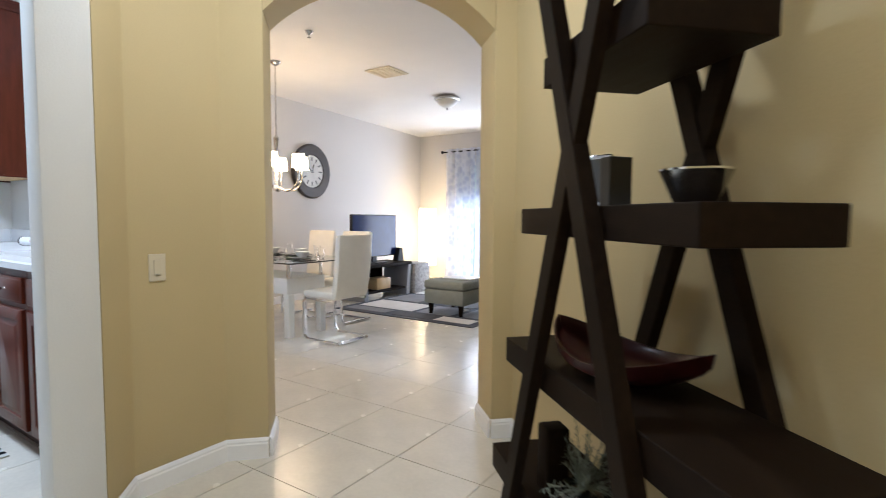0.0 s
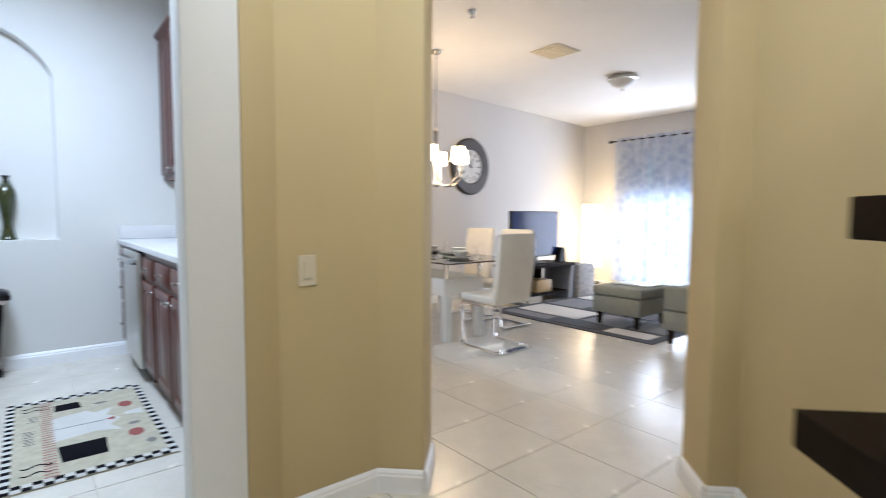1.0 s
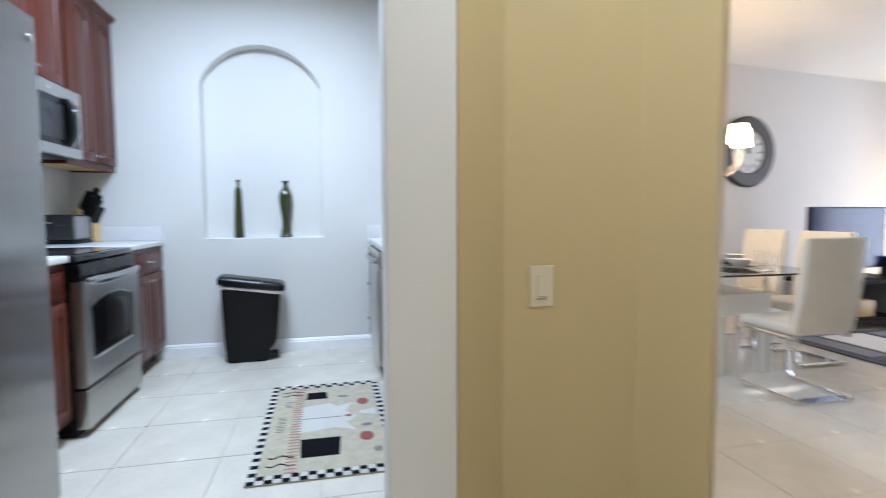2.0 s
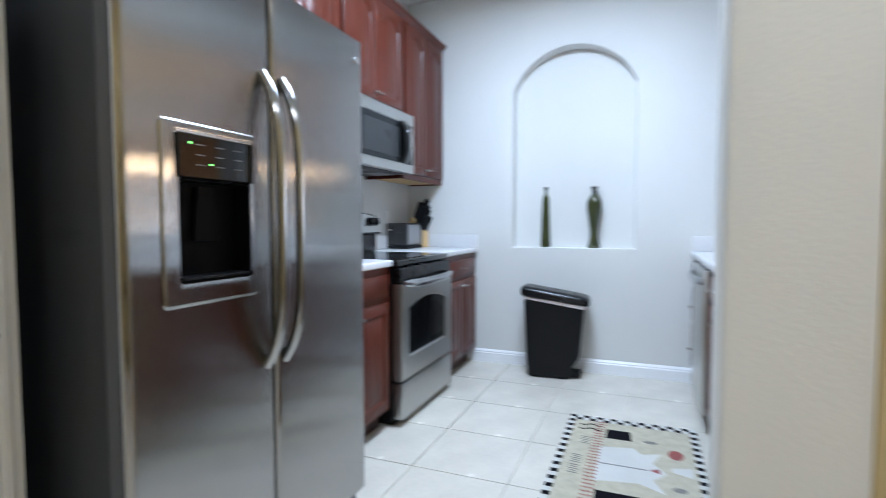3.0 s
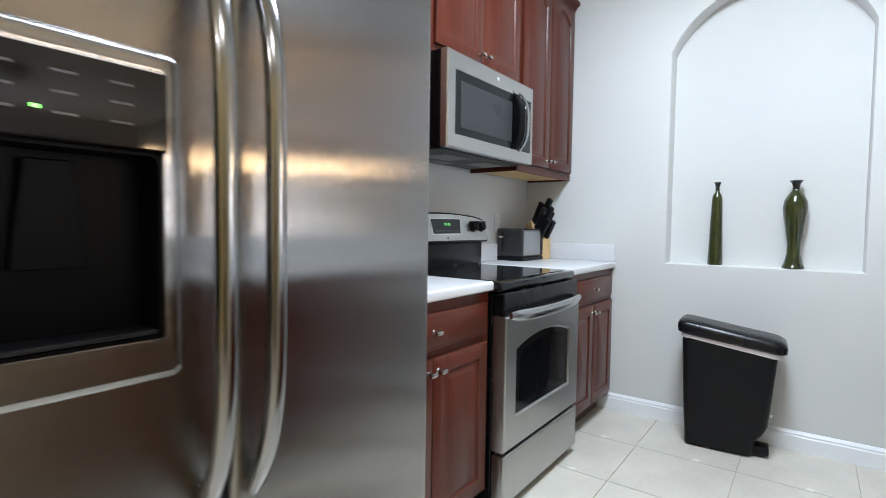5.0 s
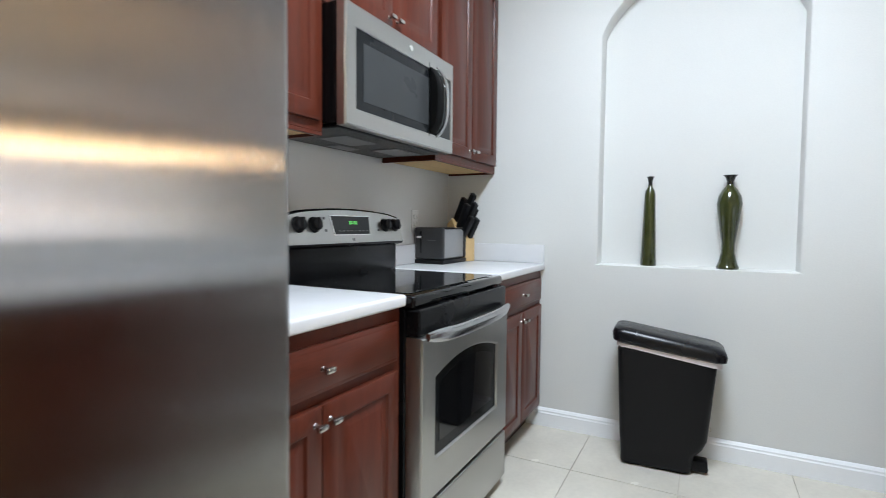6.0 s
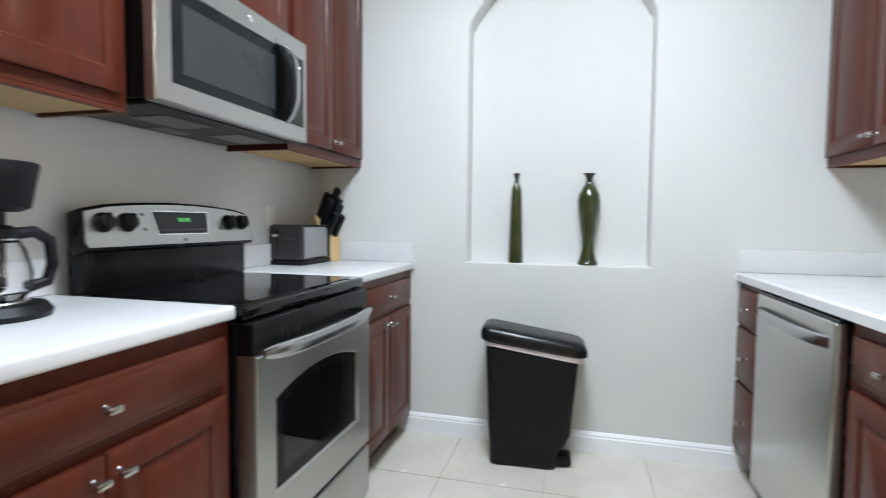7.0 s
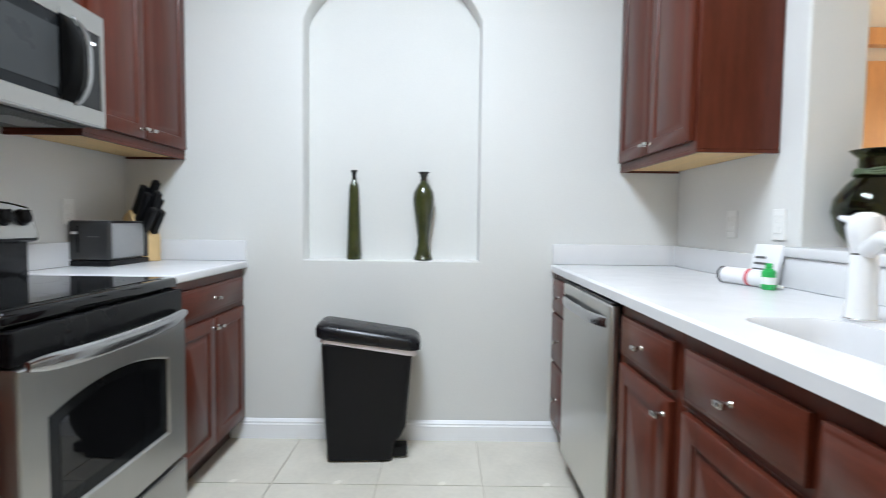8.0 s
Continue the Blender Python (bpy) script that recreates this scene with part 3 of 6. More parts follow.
# ---- worktops ----
def worktop(name, x0, x1, y0, y1, label, splash, hole=None):
    c = thing(name, pose((x0 + x1) / 2, (y0 + y1) / 2, COUNTER_Z - 0.038), label, "worktop")
    w, d = (x1 - x0) / 2, (y1 - y0) / 2
    if hole is None:
        part("slab", box((-w, -d, 0), (w, d, 0.038), 0.009, 4), M_COUNTER, c, "", True)
    else:
        hx0, hx1, hy0, hy1 = (hole[0] - (x0 + x1) / 2, hole[1] - (x0 + x1) / 2, hole[2] - (y0 + y1) / 2, hole[3] - (y0 + y1) / 2)
        bm = bmesh.new()
        out = [(-w, -d), (w, -d), (w, d), (-w, d)]
        inn = round_rect(hx0, hy0, hx1, hy1, 0.06, 6)
        # top and bottom sheets round the basin, bridged quadrant by quadrant
        def sheet(z, inset):
            o = [bm.verts.new((x * (1 - inset / w), y * (1 - inset / d), z)) for x, y in out]
            i = [bm.verts.new((x, y, z)) for x, y in inn]
            corner = [2, 3, 0, 1]
            m = len(i)
            q = m // 4
            for k in range(m):
                a = corner[k // q]
                j = (k + 1) % m
                bm.faces.new((i[k], i[j], o[a]))
                if (k + 1) % q == 0:
                    bm.faces.new((i[j], o[corner[((k + 1) // q) % 4]], o[a]))
            return o, i
        to, ti = sheet(0.038, 0.008)
        bo, bi = sheet(0.0, 0.0)
        mid = [bm.verts.new((x, y, 0.030)) for x, y in out]
        for k in range(4):
            j = (k + 1) % 4
            bm.faces.new((bo[k], bo[j], mid[j], mid[k]))
            bm.faces.new((mid[k], mid[j], to[j], to[k]))
        # the moulded basin
        prev = ti
        cx, cy = (hx0 + hx1) / 2, (hy0 + hy1) / 2
        for s, z in ((0.985, 0.028), (0.97, 0.0), (0.95, -0.12), (0.90, -0.145), (0.5, -0.150)):
            ring = [bm.verts.new((cx + (x - cx) * s, cy + (y - cy) * s, z)) for x, y in inn]
            for k in range(len(ring)):
                j = (k + 1) % len(ring)
                bm.faces.new((prev[k], prev[j], ring[j], ring[k]))
            prev = ring
        bm.faces.new(prev)
        bmesh.ops.recalc_face_normals(bm, faces=bm.faces[:])
        part("slab", bm, M_COUNTER, c, "white top with a moulded basin", True)
    for lo, hi in splash:
        off = Vector(((x0 + x1) / 2, (y0 + y1) / 2, COUNTER_Z - 0.038))
        part("backsplash", box(Vector(lo) - off, Vector(hi) - off, 0.004, 2), M_COUNTER, c, "", True)
    return c


SP0, SP1 = COUNTER_Z + 0.0005, COUNTER_Z + 0.1065
worktop("worktop", -2.418, -1.655, LEFT_Y + 0.002, -0.871, "white solid-surface worktop beside refrigerator and range", [((-2.416, LEFT_Y + 0.002, SP0), (-1.66, LEFT_Y + 0.02, SP1))])
worktop("worktop", END_X + 0.002, -3.197, LEFT_Y + 0.002, -0.871, "white solid-surface worktop in the corner beside the range",
        [((END_X + 0.021, LEFT_Y + 0.002, SP0), (-3.20, LEFT_Y + 0.02, SP1)), ((END_X + 0.002, LEFT_Y + 0.002, SP0), (END_X + 0.02, -0.875, SP1))])
worktop("worktop", END_X + 0.002, -1.055, 0.719, RIGHT_Y - 0.002, "long white solid-surface worktop with a moulded sink",
        [((END_X + 0.021, RIGHT_Y - 0.02, SP0), (-1.058, RIGHT_Y - 0.002, SP1)), ((END_X + 0.002, 0.723, SP0), (END_X + 0.02, RIGHT_Y - 0.002, SP1))],
        hole=(-2.47, -1.68, 0.84, 1.07))
ledge = tagged(part("bar_ledge", box((PASS_X0 - 0.045, RIGHT_Y - 0.03, PASS_Z0 + 0.002), (PASS_X1 - 0.002, RIGHT_Y + 0.30, PASS_Z0 + 0.038), 0.008, 3), M_COUNTER, None,
                    "white bar ledge on the pass-through wall", True), category="ledge")


# ---- refrigerator ----
def refrigerator():
    x0, x1, back, face, h = -0.678, -1.648, -1.47, -0.655, 1.835
    f = thing("refrigerator", pose(x0, face, 0, 0, 0, 180), "stainless steel side-by-side refrigerator with ice dispenser", "refrigerator")
    w = x0 - x1
    part("cabinet", box((0.004, 0.006, 0.03), (w - 0.004, face - back, h - 0.02), 0.004, 2), M_FSIDE, f, "textured black cabinet")
    part("grille", box((0.01, -0.02, 0.01), (w - 0.01, 0.004, 0.10), 0.004, 2), M_PLASTIC, f, "black base grille")
    part("hinge_cover", box((0.02, -0.03, h - 0.018), (0.12, 0.06, h), 0.004, 2), M_PLASTIC, f)
    split = x0 - (-1.139)
    t = 0.062
    def door(a, b):
        bm = bmesh.new()
        prof = []
        r = 0.020
        for k in range(7):
            q = radians(90 * k / 6)
            prof.append((a + r - r * math.cos(q), -t + r - r * math.sin(q)))
        for k in range(7):
            q = radians(90 * k / 6)
            prof.append((b - r + r * math.sin(q), -t + r - r * math.cos(q)))
        outline = [(a, 0.0)] + prof + [(b, 0.0)]
        bm = prism(outline, 0.115, h - 0.012)
        return bm
    ix0, ix1, iz0, iz1, zc = 0.139, 0.367, 1.001, 1.356, 1.252
    slab = new("slab", mesh_of("slab", door(0.0, split - 0.004), M_STEEL))
    cutter = new("cutter", mesh_of("cutter", box((ix0, -t - 0.05, iz0), (ix1, -0.006, iz1)), M_STEEL))
    cut = slab.modifiers.new("cut", "BOOLEAN")
    cut.object, cut.operation, cut.solver = cutter, "DIFFERENCE", "EXACT"
    hollowed = bmesh.new()
    hollowed.from_object(slab, bpy.context.evaluated_depsgraph_get())
    bpy.data.objects.remove(slab)
    bpy.data.objects.remove(cutter)
    fz = part("freezer_door", hollowed, M_STEEL, f, "brushed steel freezer door", True)
    part("door_edge", box((-0.0022, -t + 0.020, 0.125), (-0.0003, -0.002, h - 0.022), 0.0006, 1), M_EDGE, fz, "dark grey painted door edge")
    fr = part("fridge_door", door(split + 0.004, w), M_STEEL, f, "brushed steel fridge door", True)
    part("door_gasket", box((split - 0.0035, -t + 0.014, 0.12), (split + 0.0035, 0.0, h - 0.02)), M_PLASTIC, f, "dark gap between the doors")
    # dispenser: raised trim with an opening, control panel, recess
    dx0, dx1, dz0, dz1 = 0.090, 0.390, 0.945, 1.385
    bm = bmesh.new()
    outer, inner = round_rect(dx0, dz0, dx1, dz1, 0.014), round_rect(dx0 + 0.048, dz0 + 0.055, dx1 - 0.022, dz1 - 0.028, 0.008)
    rings = []
    for ring, y in ((outer, -t - 0.0006), (round_rect(dx0 + 0.003, dz0 + 0.003, dx1 - 0.003, dz1 - 0.003, 0.012), -t - 0.004),
                    (round_rect(dx0 + 0.010, dz0 + 0.012, dx1 - 0.008, dz1 - 0.010, 0.010), -t - 0.0060), (inner, -t - 0.0030), (inner, -t - 0.0008)):
        rings.append([bm.verts.new((x, y, z)) for x, z in ring])
    for a, b in zip(rings, rings[1:]):
        for k in range(len(a)):
            bm.faces.new((a[k], a[(k + 1) % len(a)], b[(k + 1) % len(a)], b[k]))
    bmesh.ops.recalc_face_normals(bm, faces=bm.faces[:])
    disp = part("dispenser_trim", bm, M_STEEL, fz, "raised steel dispenser surround", True)
    # a dark one-piece liner in the door's hollow, open to the front
    liner = bmesh.new()
    rims = []
    for g, y in ((0.0005, -t - 0.0008), (0.0005, -0.0075), (0.006, -0.012), (0.005, -t - 0.0008)):
        rims.append([liner.verts.new((x, y, z)) for x, z in round_rect(ix0 + g, iz0 + g, ix1 - g, zc - g, 0.012, 4)])
    for a, b in zip(rims, rims[1:] + rims[:1]):
        for k in range(len(a)):
            liner.faces.new((a[k], a[(k + 1) % len(a)], b[(k + 1) % len(a)], b[k]))
    liner.faces.new(rims[2])
    bmesh.ops.recalc_face_normals(liner, faces=liner.faces[:])
    part("dispenser_recess", liner, M_HOLLOW, fz, "black dispenser recess")
    part("control_panel", box((ix0 - 0.006, -t - 0.0132, zc), (ix1 + 0.002, -t - 0.001, iz1), 0.003, 2), M_PANEL, fz, "glossy black control panel")
    part("paddle", prism([(ix0 + 0.07, 1.10), (ix0 + 0.15, 1.10), (ix0 + 0.135, 1.235), (ix0 + 0.085, 1.235)], -0.030, -0.022, "y", 0.002), M_HOLLOW, fz, "black ice paddle")
    part("drip_tray", box((ix0 + 0.010, -t - 0.004, iz0 + 0.0065), (ix1 - 0.010, -0.012, iz0 + 0.014), 0.003, 2), M_PLASTIC, fz)
    for lx, lz in ((ix0 + 0.026, iz1 - 0.022), (ix0 + 0.086, iz1 - 0.068)):
        part("indicator_light", box((lx - 0.004, -t - 0.0142, lz - 0.002), (lx + 0.004, -t - 0.0132, lz + 0.002)), M_BLED, fz, "small green indicator")
    for k in range(9):
        lx, lz = ix0 + 0.055 + 0.06 * (k % 3), iz1 - 0.024 - 0.024 * (k // 3)
        part("panel_marking", box((lx - 0.014, -t - 0.0138, lz - 0.0015), (lx + 0.012, -t - 0.0132, lz + 0.0015)), M_PRINT, fz)
    badge = lathe([(0.0135, 0), (0.0135, 0.003), (0.010, 0.0045)], 20)
    badge.transform(Matrix.Rotation(radians(90), 4, "X"))
    part("badge", badge, M_CHROME, fr, "round chrome badge", True, pose(w - 0.045, -t - 0.0008, 1.745))
    def handle(x, parent, lean):
        pts, rad = [], []
        for k in range(25):
            s = k / 24
            z = 0.735 + 0.83 * s
            out = 0.066 * (1 - abs(2 * s - 1) ** 5) + 0.004
            pts.append((x + lean * (1 - (2 * s - 1) ** 2) * 0.0, -t - out + 0.004, z))
            rad.append(0.0155)
        bm = tube(pts, rad, 14)
        part("handle", bm, M_STEELF, parent, "long bowed steel handle", True)
    handle(split - 0.040, fz, 1)
    handle(split + 0.040, fr, -1)
    return f


refrigerator()


# ---- range ----
def kitchen_range():
    x0, x1, face = -2.426, -3.190, -0.862
    w = x0 - x1
    r = thing("electric_range", pose(x0, face, 0, 0, 0, 180), "stainless steel electric range with black glass cooktop", "range")
    d = face - (LEFT_Y + 0.012)
    part("body", box((0.002, 0.022, 0.02), (w - 0.002, d - 0.02, 0.895), 0.003, 1), M_BLACK, r, "black enamel sides")
    part("cooktop", box((0.0, -0.012, 0.898), (w, d - 0.075, 0.940), 0.012, 3), M_BGLASS, r, "black glass cooktop", True)
    top = box((0.03, 0.025, 0.9405), (w - 0.03, d - 0.09, 0.9425), 0.001, 1)
    part("cooktop_glass", top, M_BGLASS, r, "", True)
    for bx, by, br in ((0.20, 0.16, 0.105), (0.56, 0.16, 0.085), (0.20, 0.40, 0.080), (0.56, 0.40, 0.100)):
        bm = bmesh.new()
        n = 40
        ri = [bm.verts.new((bx + (br - 0.0015) * math.cos(2 * math.pi * k / n), by + (br - 0.0015) * math.sin(2 * math.pi * k / n), 0.9429)) for k in range(n)]
        ro = [bm.verts.new((bx + br * math.cos(2 * math.pi * k / n), by + br * math.sin(2 * math.pi * k / n), 0.9429)) for k in range(n)]
        for k in range(n):
            bm.faces.new((ri[k], ri[(k + 1) % n], ro[(k + 1) % n], ro[k]))
        part("burner_ring", bm, M_RING, r, "thin grey burner ring")
    part("vent_strip", box((0.004, -0.030, 0.809), (w - 0.004, 0.02, 0.896), 0.006, 2), M_BLACK, r, "black strip under the cooktop")
    # oven door: steel frame round an arched window
    dz0, dz1, t = 0.262, 0.806, 0.040
    wx0, wx1, wz0, wz1, rise = 0.092, 0.648, 0.388, 0.665, 0.045
    def arch_out(g):
        pts = [(wx0 - g, wz0 - g), (wx1 + g, wz0 - g)]
        for k in range(13):
            s = k / 12
            pts.append((wx1 + g + (wx0 - wx1 - 2 * g) * s, wz1 + g + rise * (1 - (2 * s - 1) ** 2)))
        return pts
    bm = bmesh.new()
    hole, n = arch_out(0.0), 15
    outer = [(0.004, dz0), (w - 0.004, dz0)] + [(w - 0.004 + (0.008 - w) * k / 12, dz1) for k in range(13)]
    rings = []
    for ring, y in ((outer, 0.018), (outer, -t + 0.008), ([(min(max(x, 0.010), w - 0.010), min(max(z, dz0 + 0.006), dz1 - 0.006)) for x, z in outer], -t), (hole, -t), (arch_out(-0.006), -t + 0.007), (arch_out(-0.006), -t + 0.010)):
        rings.append([bm.verts.new((x, y, z)) for x, z in ring])
    for a, b in zip(rings, rings[1:]):
        for k in range(n):
            bm.faces.new((a[k], a[(k + 1) % n], b[(k + 1) % n], b[k]))
    bmesh.ops.recalc_face_normals(bm, faces=bm.faces[:])
    door = part("oven_door", bm, M_STEELX, r, "brushed steel oven door with arched window", True)
    part("oven_window", prism(arch_out(-0.004), -t + 0.010, -t + 0.014, "y"), M_WINDOW, door, "dark tinted oven window")
    inner = [(x * 0.93 + 0.07 * (wx0 + wx1) / 2, z * 0.92 + 0.08 * (wz0 + wz1) / 2 + 0.006) for x, z in arch_out(-0.03)]
    part("window_screen", prism(inner, -t + 0.0085, -t + 0.0098, "y"), M_BGLASS, door, "darker inner pane")
    strap, prev = bmesh.new(), None
    for k in range(33):
        q = 2 * k / 32 - 1
        bow, sag = 1 - abs(q) ** 3.5, 0.010 * q * q
        x, y, z = 0.022 + (w - 0.044) * k / 32, -t - 0.010 - 0.027 * bow, 0.800 + sag
        hh, hd = 0.0235 * (1 - 0.45 * abs(q) ** 10), 0.0085
        cur = [strap.verts.new((x, y + hd * math.sin(a), z + hh * math.cos(a))) for a in np.linspace(0, 2 * math.pi, 14, endpoint=False)]
        if prev:
            for i in range(14):
                strap.faces.new((prev[i], prev[(i + 1) % 14], cur[(i + 1) % 14], cur[i]))
        else:
            strap.faces.new(cur)
        prev = cur
    strap.faces.new(list(reversed(prev)))
    bmesh.ops.recalc_face_normals(strap, faces=strap.faces[:])
    part("handle", strap, M_STEELH, door, "broad bowed steel handle", True)
    part("drawer", box((0.004, -t + 0.002, 0.045), (w - 0.004, 0.018, 0.247), 0.006, 3), M_STEELX, r, "brushed steel storage drawer", True)
    part("foot_plinth", box((0.03, 0.03, 0.0), (w - 0.03, d - 0.1, 0.044)), M_BLACK, r)
    # back guard with an arched, tilted control panel
    yb = d - 0.09
    part("back_guard", box((0.012, yb, 0.9405), (w - 0.012, d - 0.03, 1.085), 0.004, 2), M_BLACK, r, "black enamel back guard", True)
    def fascia(g, za, zb):
        pts = [(-0.004 + g, za + g), (w + 0.004 - g, za + g), (w + 0.012 - g, za + 0.025), (w - 0.004 - g, zb - 0.03 - g)]
        for k in range(1, 12):
            s = k / 12
            pts.append((w - 0.02 - g + (0.04 - w + 2 * g) * s, zb - g - 0.022 * (2 * s - 1) ** 2))
        pts += [(0.004 + g, zb - 0.03 - g), (-0.012 + g, za + 0.025)]
        return pts
    tilt = Matrix.Translation((0, yb - 0.028, 0)) @ Matrix.Translation((0, 0, 1.08)) @ Matrix.Rotation(radians(-14), 4, "X") @ Matrix.Translation((0, 0, -1.08))
    panel = part("control_panel", prism(fascia(0.0, 1.072, 1.232), 0.0, 0.055, "y", 0.005), M_BLACK, r, "black control housing", True, tilt)
    part("fascia", prism(fascia(0.010, 1.072, 1.232), -0.004, -0.0005, "y"), M_STEELX, panel, "brushed steel fascia", True)
    part("display", prism([(0.265, 1.118), (0.500, 1.118), (0.515, 1.195), (0.255, 1.195)], -0.008, -0.0045, "y", 0.002), M_BGLASS, panel, "black clock display")
    part("display_rim", prism([(0.259, 1.113), (0.506, 1.113), (0.522, 1.200), (0.248, 1.200)], -0.0062, -0.0042, "y", 0.001), M_CHROME, panel, "thin silver display rim")
    for k, x in enumerate((0.365, 0.378, 0.395, 0.408)):
        part("clock_digit", box((x, -0.0092, 1.160), (x + 0.008, -0.0083, 1.174)), M_DIGIT, panel, "glowing green clock digit")
    for k in range(8):
        part("button", box((0.285 + 0.027 * k, -0.0092, 1.130), (0.300 + 0.027 * k, -0.0083, 1.134)), M_PRINT, panel)
    for x in (0.065, 0.150, w - 0.135, w - 0.055):
        bm = lathe([(0.031, 0.0), (0.031, 0.006), (0.026, 0.010), (0.024, 0.026), (0.020, 0.029)], 24)
        bm.transform(Matrix.Rotation(radians(90), 4, "X"))
        box((-0.006, -0.034, -0.024), (0.006, -0.020, 0.024), 0.002, 1, bm)
        part("knob", bm, M_PLASTIC, panel, "black burner knob", True, pose(x, -0.0045, 1.158, 0, 20, 0))
    for x, z in ((0.215, 1.185), (0.215, 1.135), (w - 0.19, 1.135), (0.38, 1.095)):
        part("panel_marking", box((x - 0.007, -0.0054, z - 0.005), (x + 0.007, -0.0043, z + 0.005)), M_PRINT, panel)
    return r


kitchen_range()


# ---- microwave ----
def microwave():
    x0, x1, face, z0, h = -2.403, -3.180, -1.135, 1.484, 0.405
    w = x0 - x1
    r = thing("microwave_oven", pose(x0, face, z0, 0, 0, 180), "stainless steel over-range microwave with dark window", "microwave")
    part("case", box((0.002, 0.002, 0.012), (w - 0.002, 0.365, h), 0.003, 1), M_BLACK, r, "black metal case")
    part("underside", box((0.03, 0.02, 0.0), (w - 0.03, 0.355, 0.011), 0.002, 1), M_FSIDE, r, "dark vented underside")
    for x in (0.16, 0.50):
        part("grease_filter", box((x, 0.09, -0.004), (x + 0.20, 0.22, -0.0005), 0.001, 1), M_SATIN, r, "grey metal grease filter")
    part("light_cover", box((0.32, 0.25, -0.004), (0.46, 0.32, -0.0005), 0.001, 1), M_SATIN, r)
    hole = [(0.055, 0.060), (w - 0.022, 0.060), (w - 0.022, h - 0.075), (0.055, h - 0.075)]
    outer = [(0.0, 0.002), (w, 0.002), (w, h - 0.001), (0.0, h - 0.001)]
    bm = bmesh.new()
    rings = []
    ins = lambda p, g: [(p[0][0] + g, p[0][1] + g), (p[1][0] - g, p[1][1] + g), (p[2][0] - g, p[2][1] - g), (p[3][0] + g, p[3][1] - g)]
    for ring, y in ((outer, 0.0), (outer, -0.030), (ins(outer, 0.006), -0.036), (hole, -0.036), (ins(hole, 0.003), -0.031), (ins(hole, 0.003), -0.028)):
        rings.append([bm.verts.new((x, y, z)) for x, z in ring])
    for a, b in zip(rings, rings[1:]):
        for k in range(4):
            bm.faces.new((a[k], a[(k + 1) % 4], b[(k + 1) % 4], b[k]))
    bmesh.ops.recalc_face_normals(bm, faces=bm.faces[:])
    door = part("door", bm, M_STEELX, r, "brushed steel door frame", True)
    part("window", box((0.057, -0.032, 0.062), (w - 0.024, -0.026, h - 0.077)), M_WINDOW, door, "black glass window")
    part("screen", box((0.10, -0.0335, 0.095), (w - 0.205, -0.0325, h - 0.115)), M_MESH, door, "grey perforated screen")
    part("control_strip", box((w - 0.125, -0.0335, 0.064), (w - 0.026, -0.0325, h - 0.080)), M_BGLASS, door, "black touch panel")
    part("display", box((w - 0.085, -0.0345, h - 0.118), (w - 0.052, -0.0338, h - 0.108)), M_WLED, door, "small white clock display")
    hx = w - 0.172
    pts = [(hx, -0.038 - 0.050 * (1 - abs(2 * k / 16 - 1) ** 3.0), 0.055 + (h - 0.110) * k / 16) for k in range(17)]
    strip_out = [(y, z) for x, y, z in pts]
    strip = strip_out + [(y + 0.010, z) for y, z in reversed(strip_out)]
    part("handle", prism(strip, hx + 0.012, hx + 0.034, "x", 0.003), M_STEELH, door, "bowed steel handle", True)
    back = [(-0.034, 0.055)] + [(y + 0.012, z) for y, z in strip_out] + [(-0.034, h - 0.055)]
    part("handle_cup", prism(back, hx - 0.052, hx + 0.0115, "x", 0.004), M_HOLLOW, door, "black handle side", True)
    badge = lathe([(0.011, 0), (0.011, 0.002), (0.008, 0.003)], 18)
    badge.transform(Matrix.Rotation(radians(90), 4, "X"))
    part("badge", badge, M_CHROME, door, "round chrome badge", True, pose(w * 0.52, -0.0362, h - 0.038))
    return r


microwave()


# ---- dishwasher ----
def dishwasher():
    x0, x1, face = -3.586, -2.940, 0.735
    w = x1 - x0
    r = thing("dishwasher", pose(x0, face, 0), "stainless steel dishwasher built in under the worktop", "dishwasher")
    part("tub", box((0.004, 0.004, 0.10), (w - 0.004, 0.57, BODY_TOP - 0.004)), M_BLACK, r, "black tub")
    part("toe_panel", box((0.006, 0.05, 0.0), (w - 0.006, 0.07, 0.099)), M_BLACK, r, "black toe panel")
    part("door", box((0.004, -0.030, 0.11), (w - 0.004, 0.003, BODY_TOP - 0.016), 0.005, 3), M_STEELD, r, "brushed steel door", True)
    # black strip in place of the shade in the gap over the door
    part("gap_strip", box((0.004, -0.024, BODY_TOP - 0.0155), (w - 0.004, 0.003, BODY_TOP - 0.006), 0.002, 1), M_BLACK, r, "black strip standing for the shaded gap over the door")
    bm, prev = bmesh.new(), None
    for k in range(21):
        x, y = 0.035 + (w - 0.07) * k / 20, -0.031 - 0.038 * (1 - abs(2 * k / 20 - 1) ** 4)
        cur = [bm.verts.new((x, y + dy, z)) for dy, z in ((0.010, 0.846), (0.0, 0.842), (-0.003, 0.826), (0.0, 0.810), (0.010, 0.806))]
        if prev:
            for i in range(5):
                bm.faces.new((prev[i], prev[(i + 1) % 5], cur[(i + 1) % 5], cur[i]))
        else:
            bm.faces.new(cur)
        prev = cur
    bm.faces.new(list(reversed(prev)))
    bmesh.ops.recalc_face_normals(bm, faces=bm.faces[:])
    part("handle", bm, M_STEELH, r, "broad bowed steel handle", True)
    return r


dishwasher()


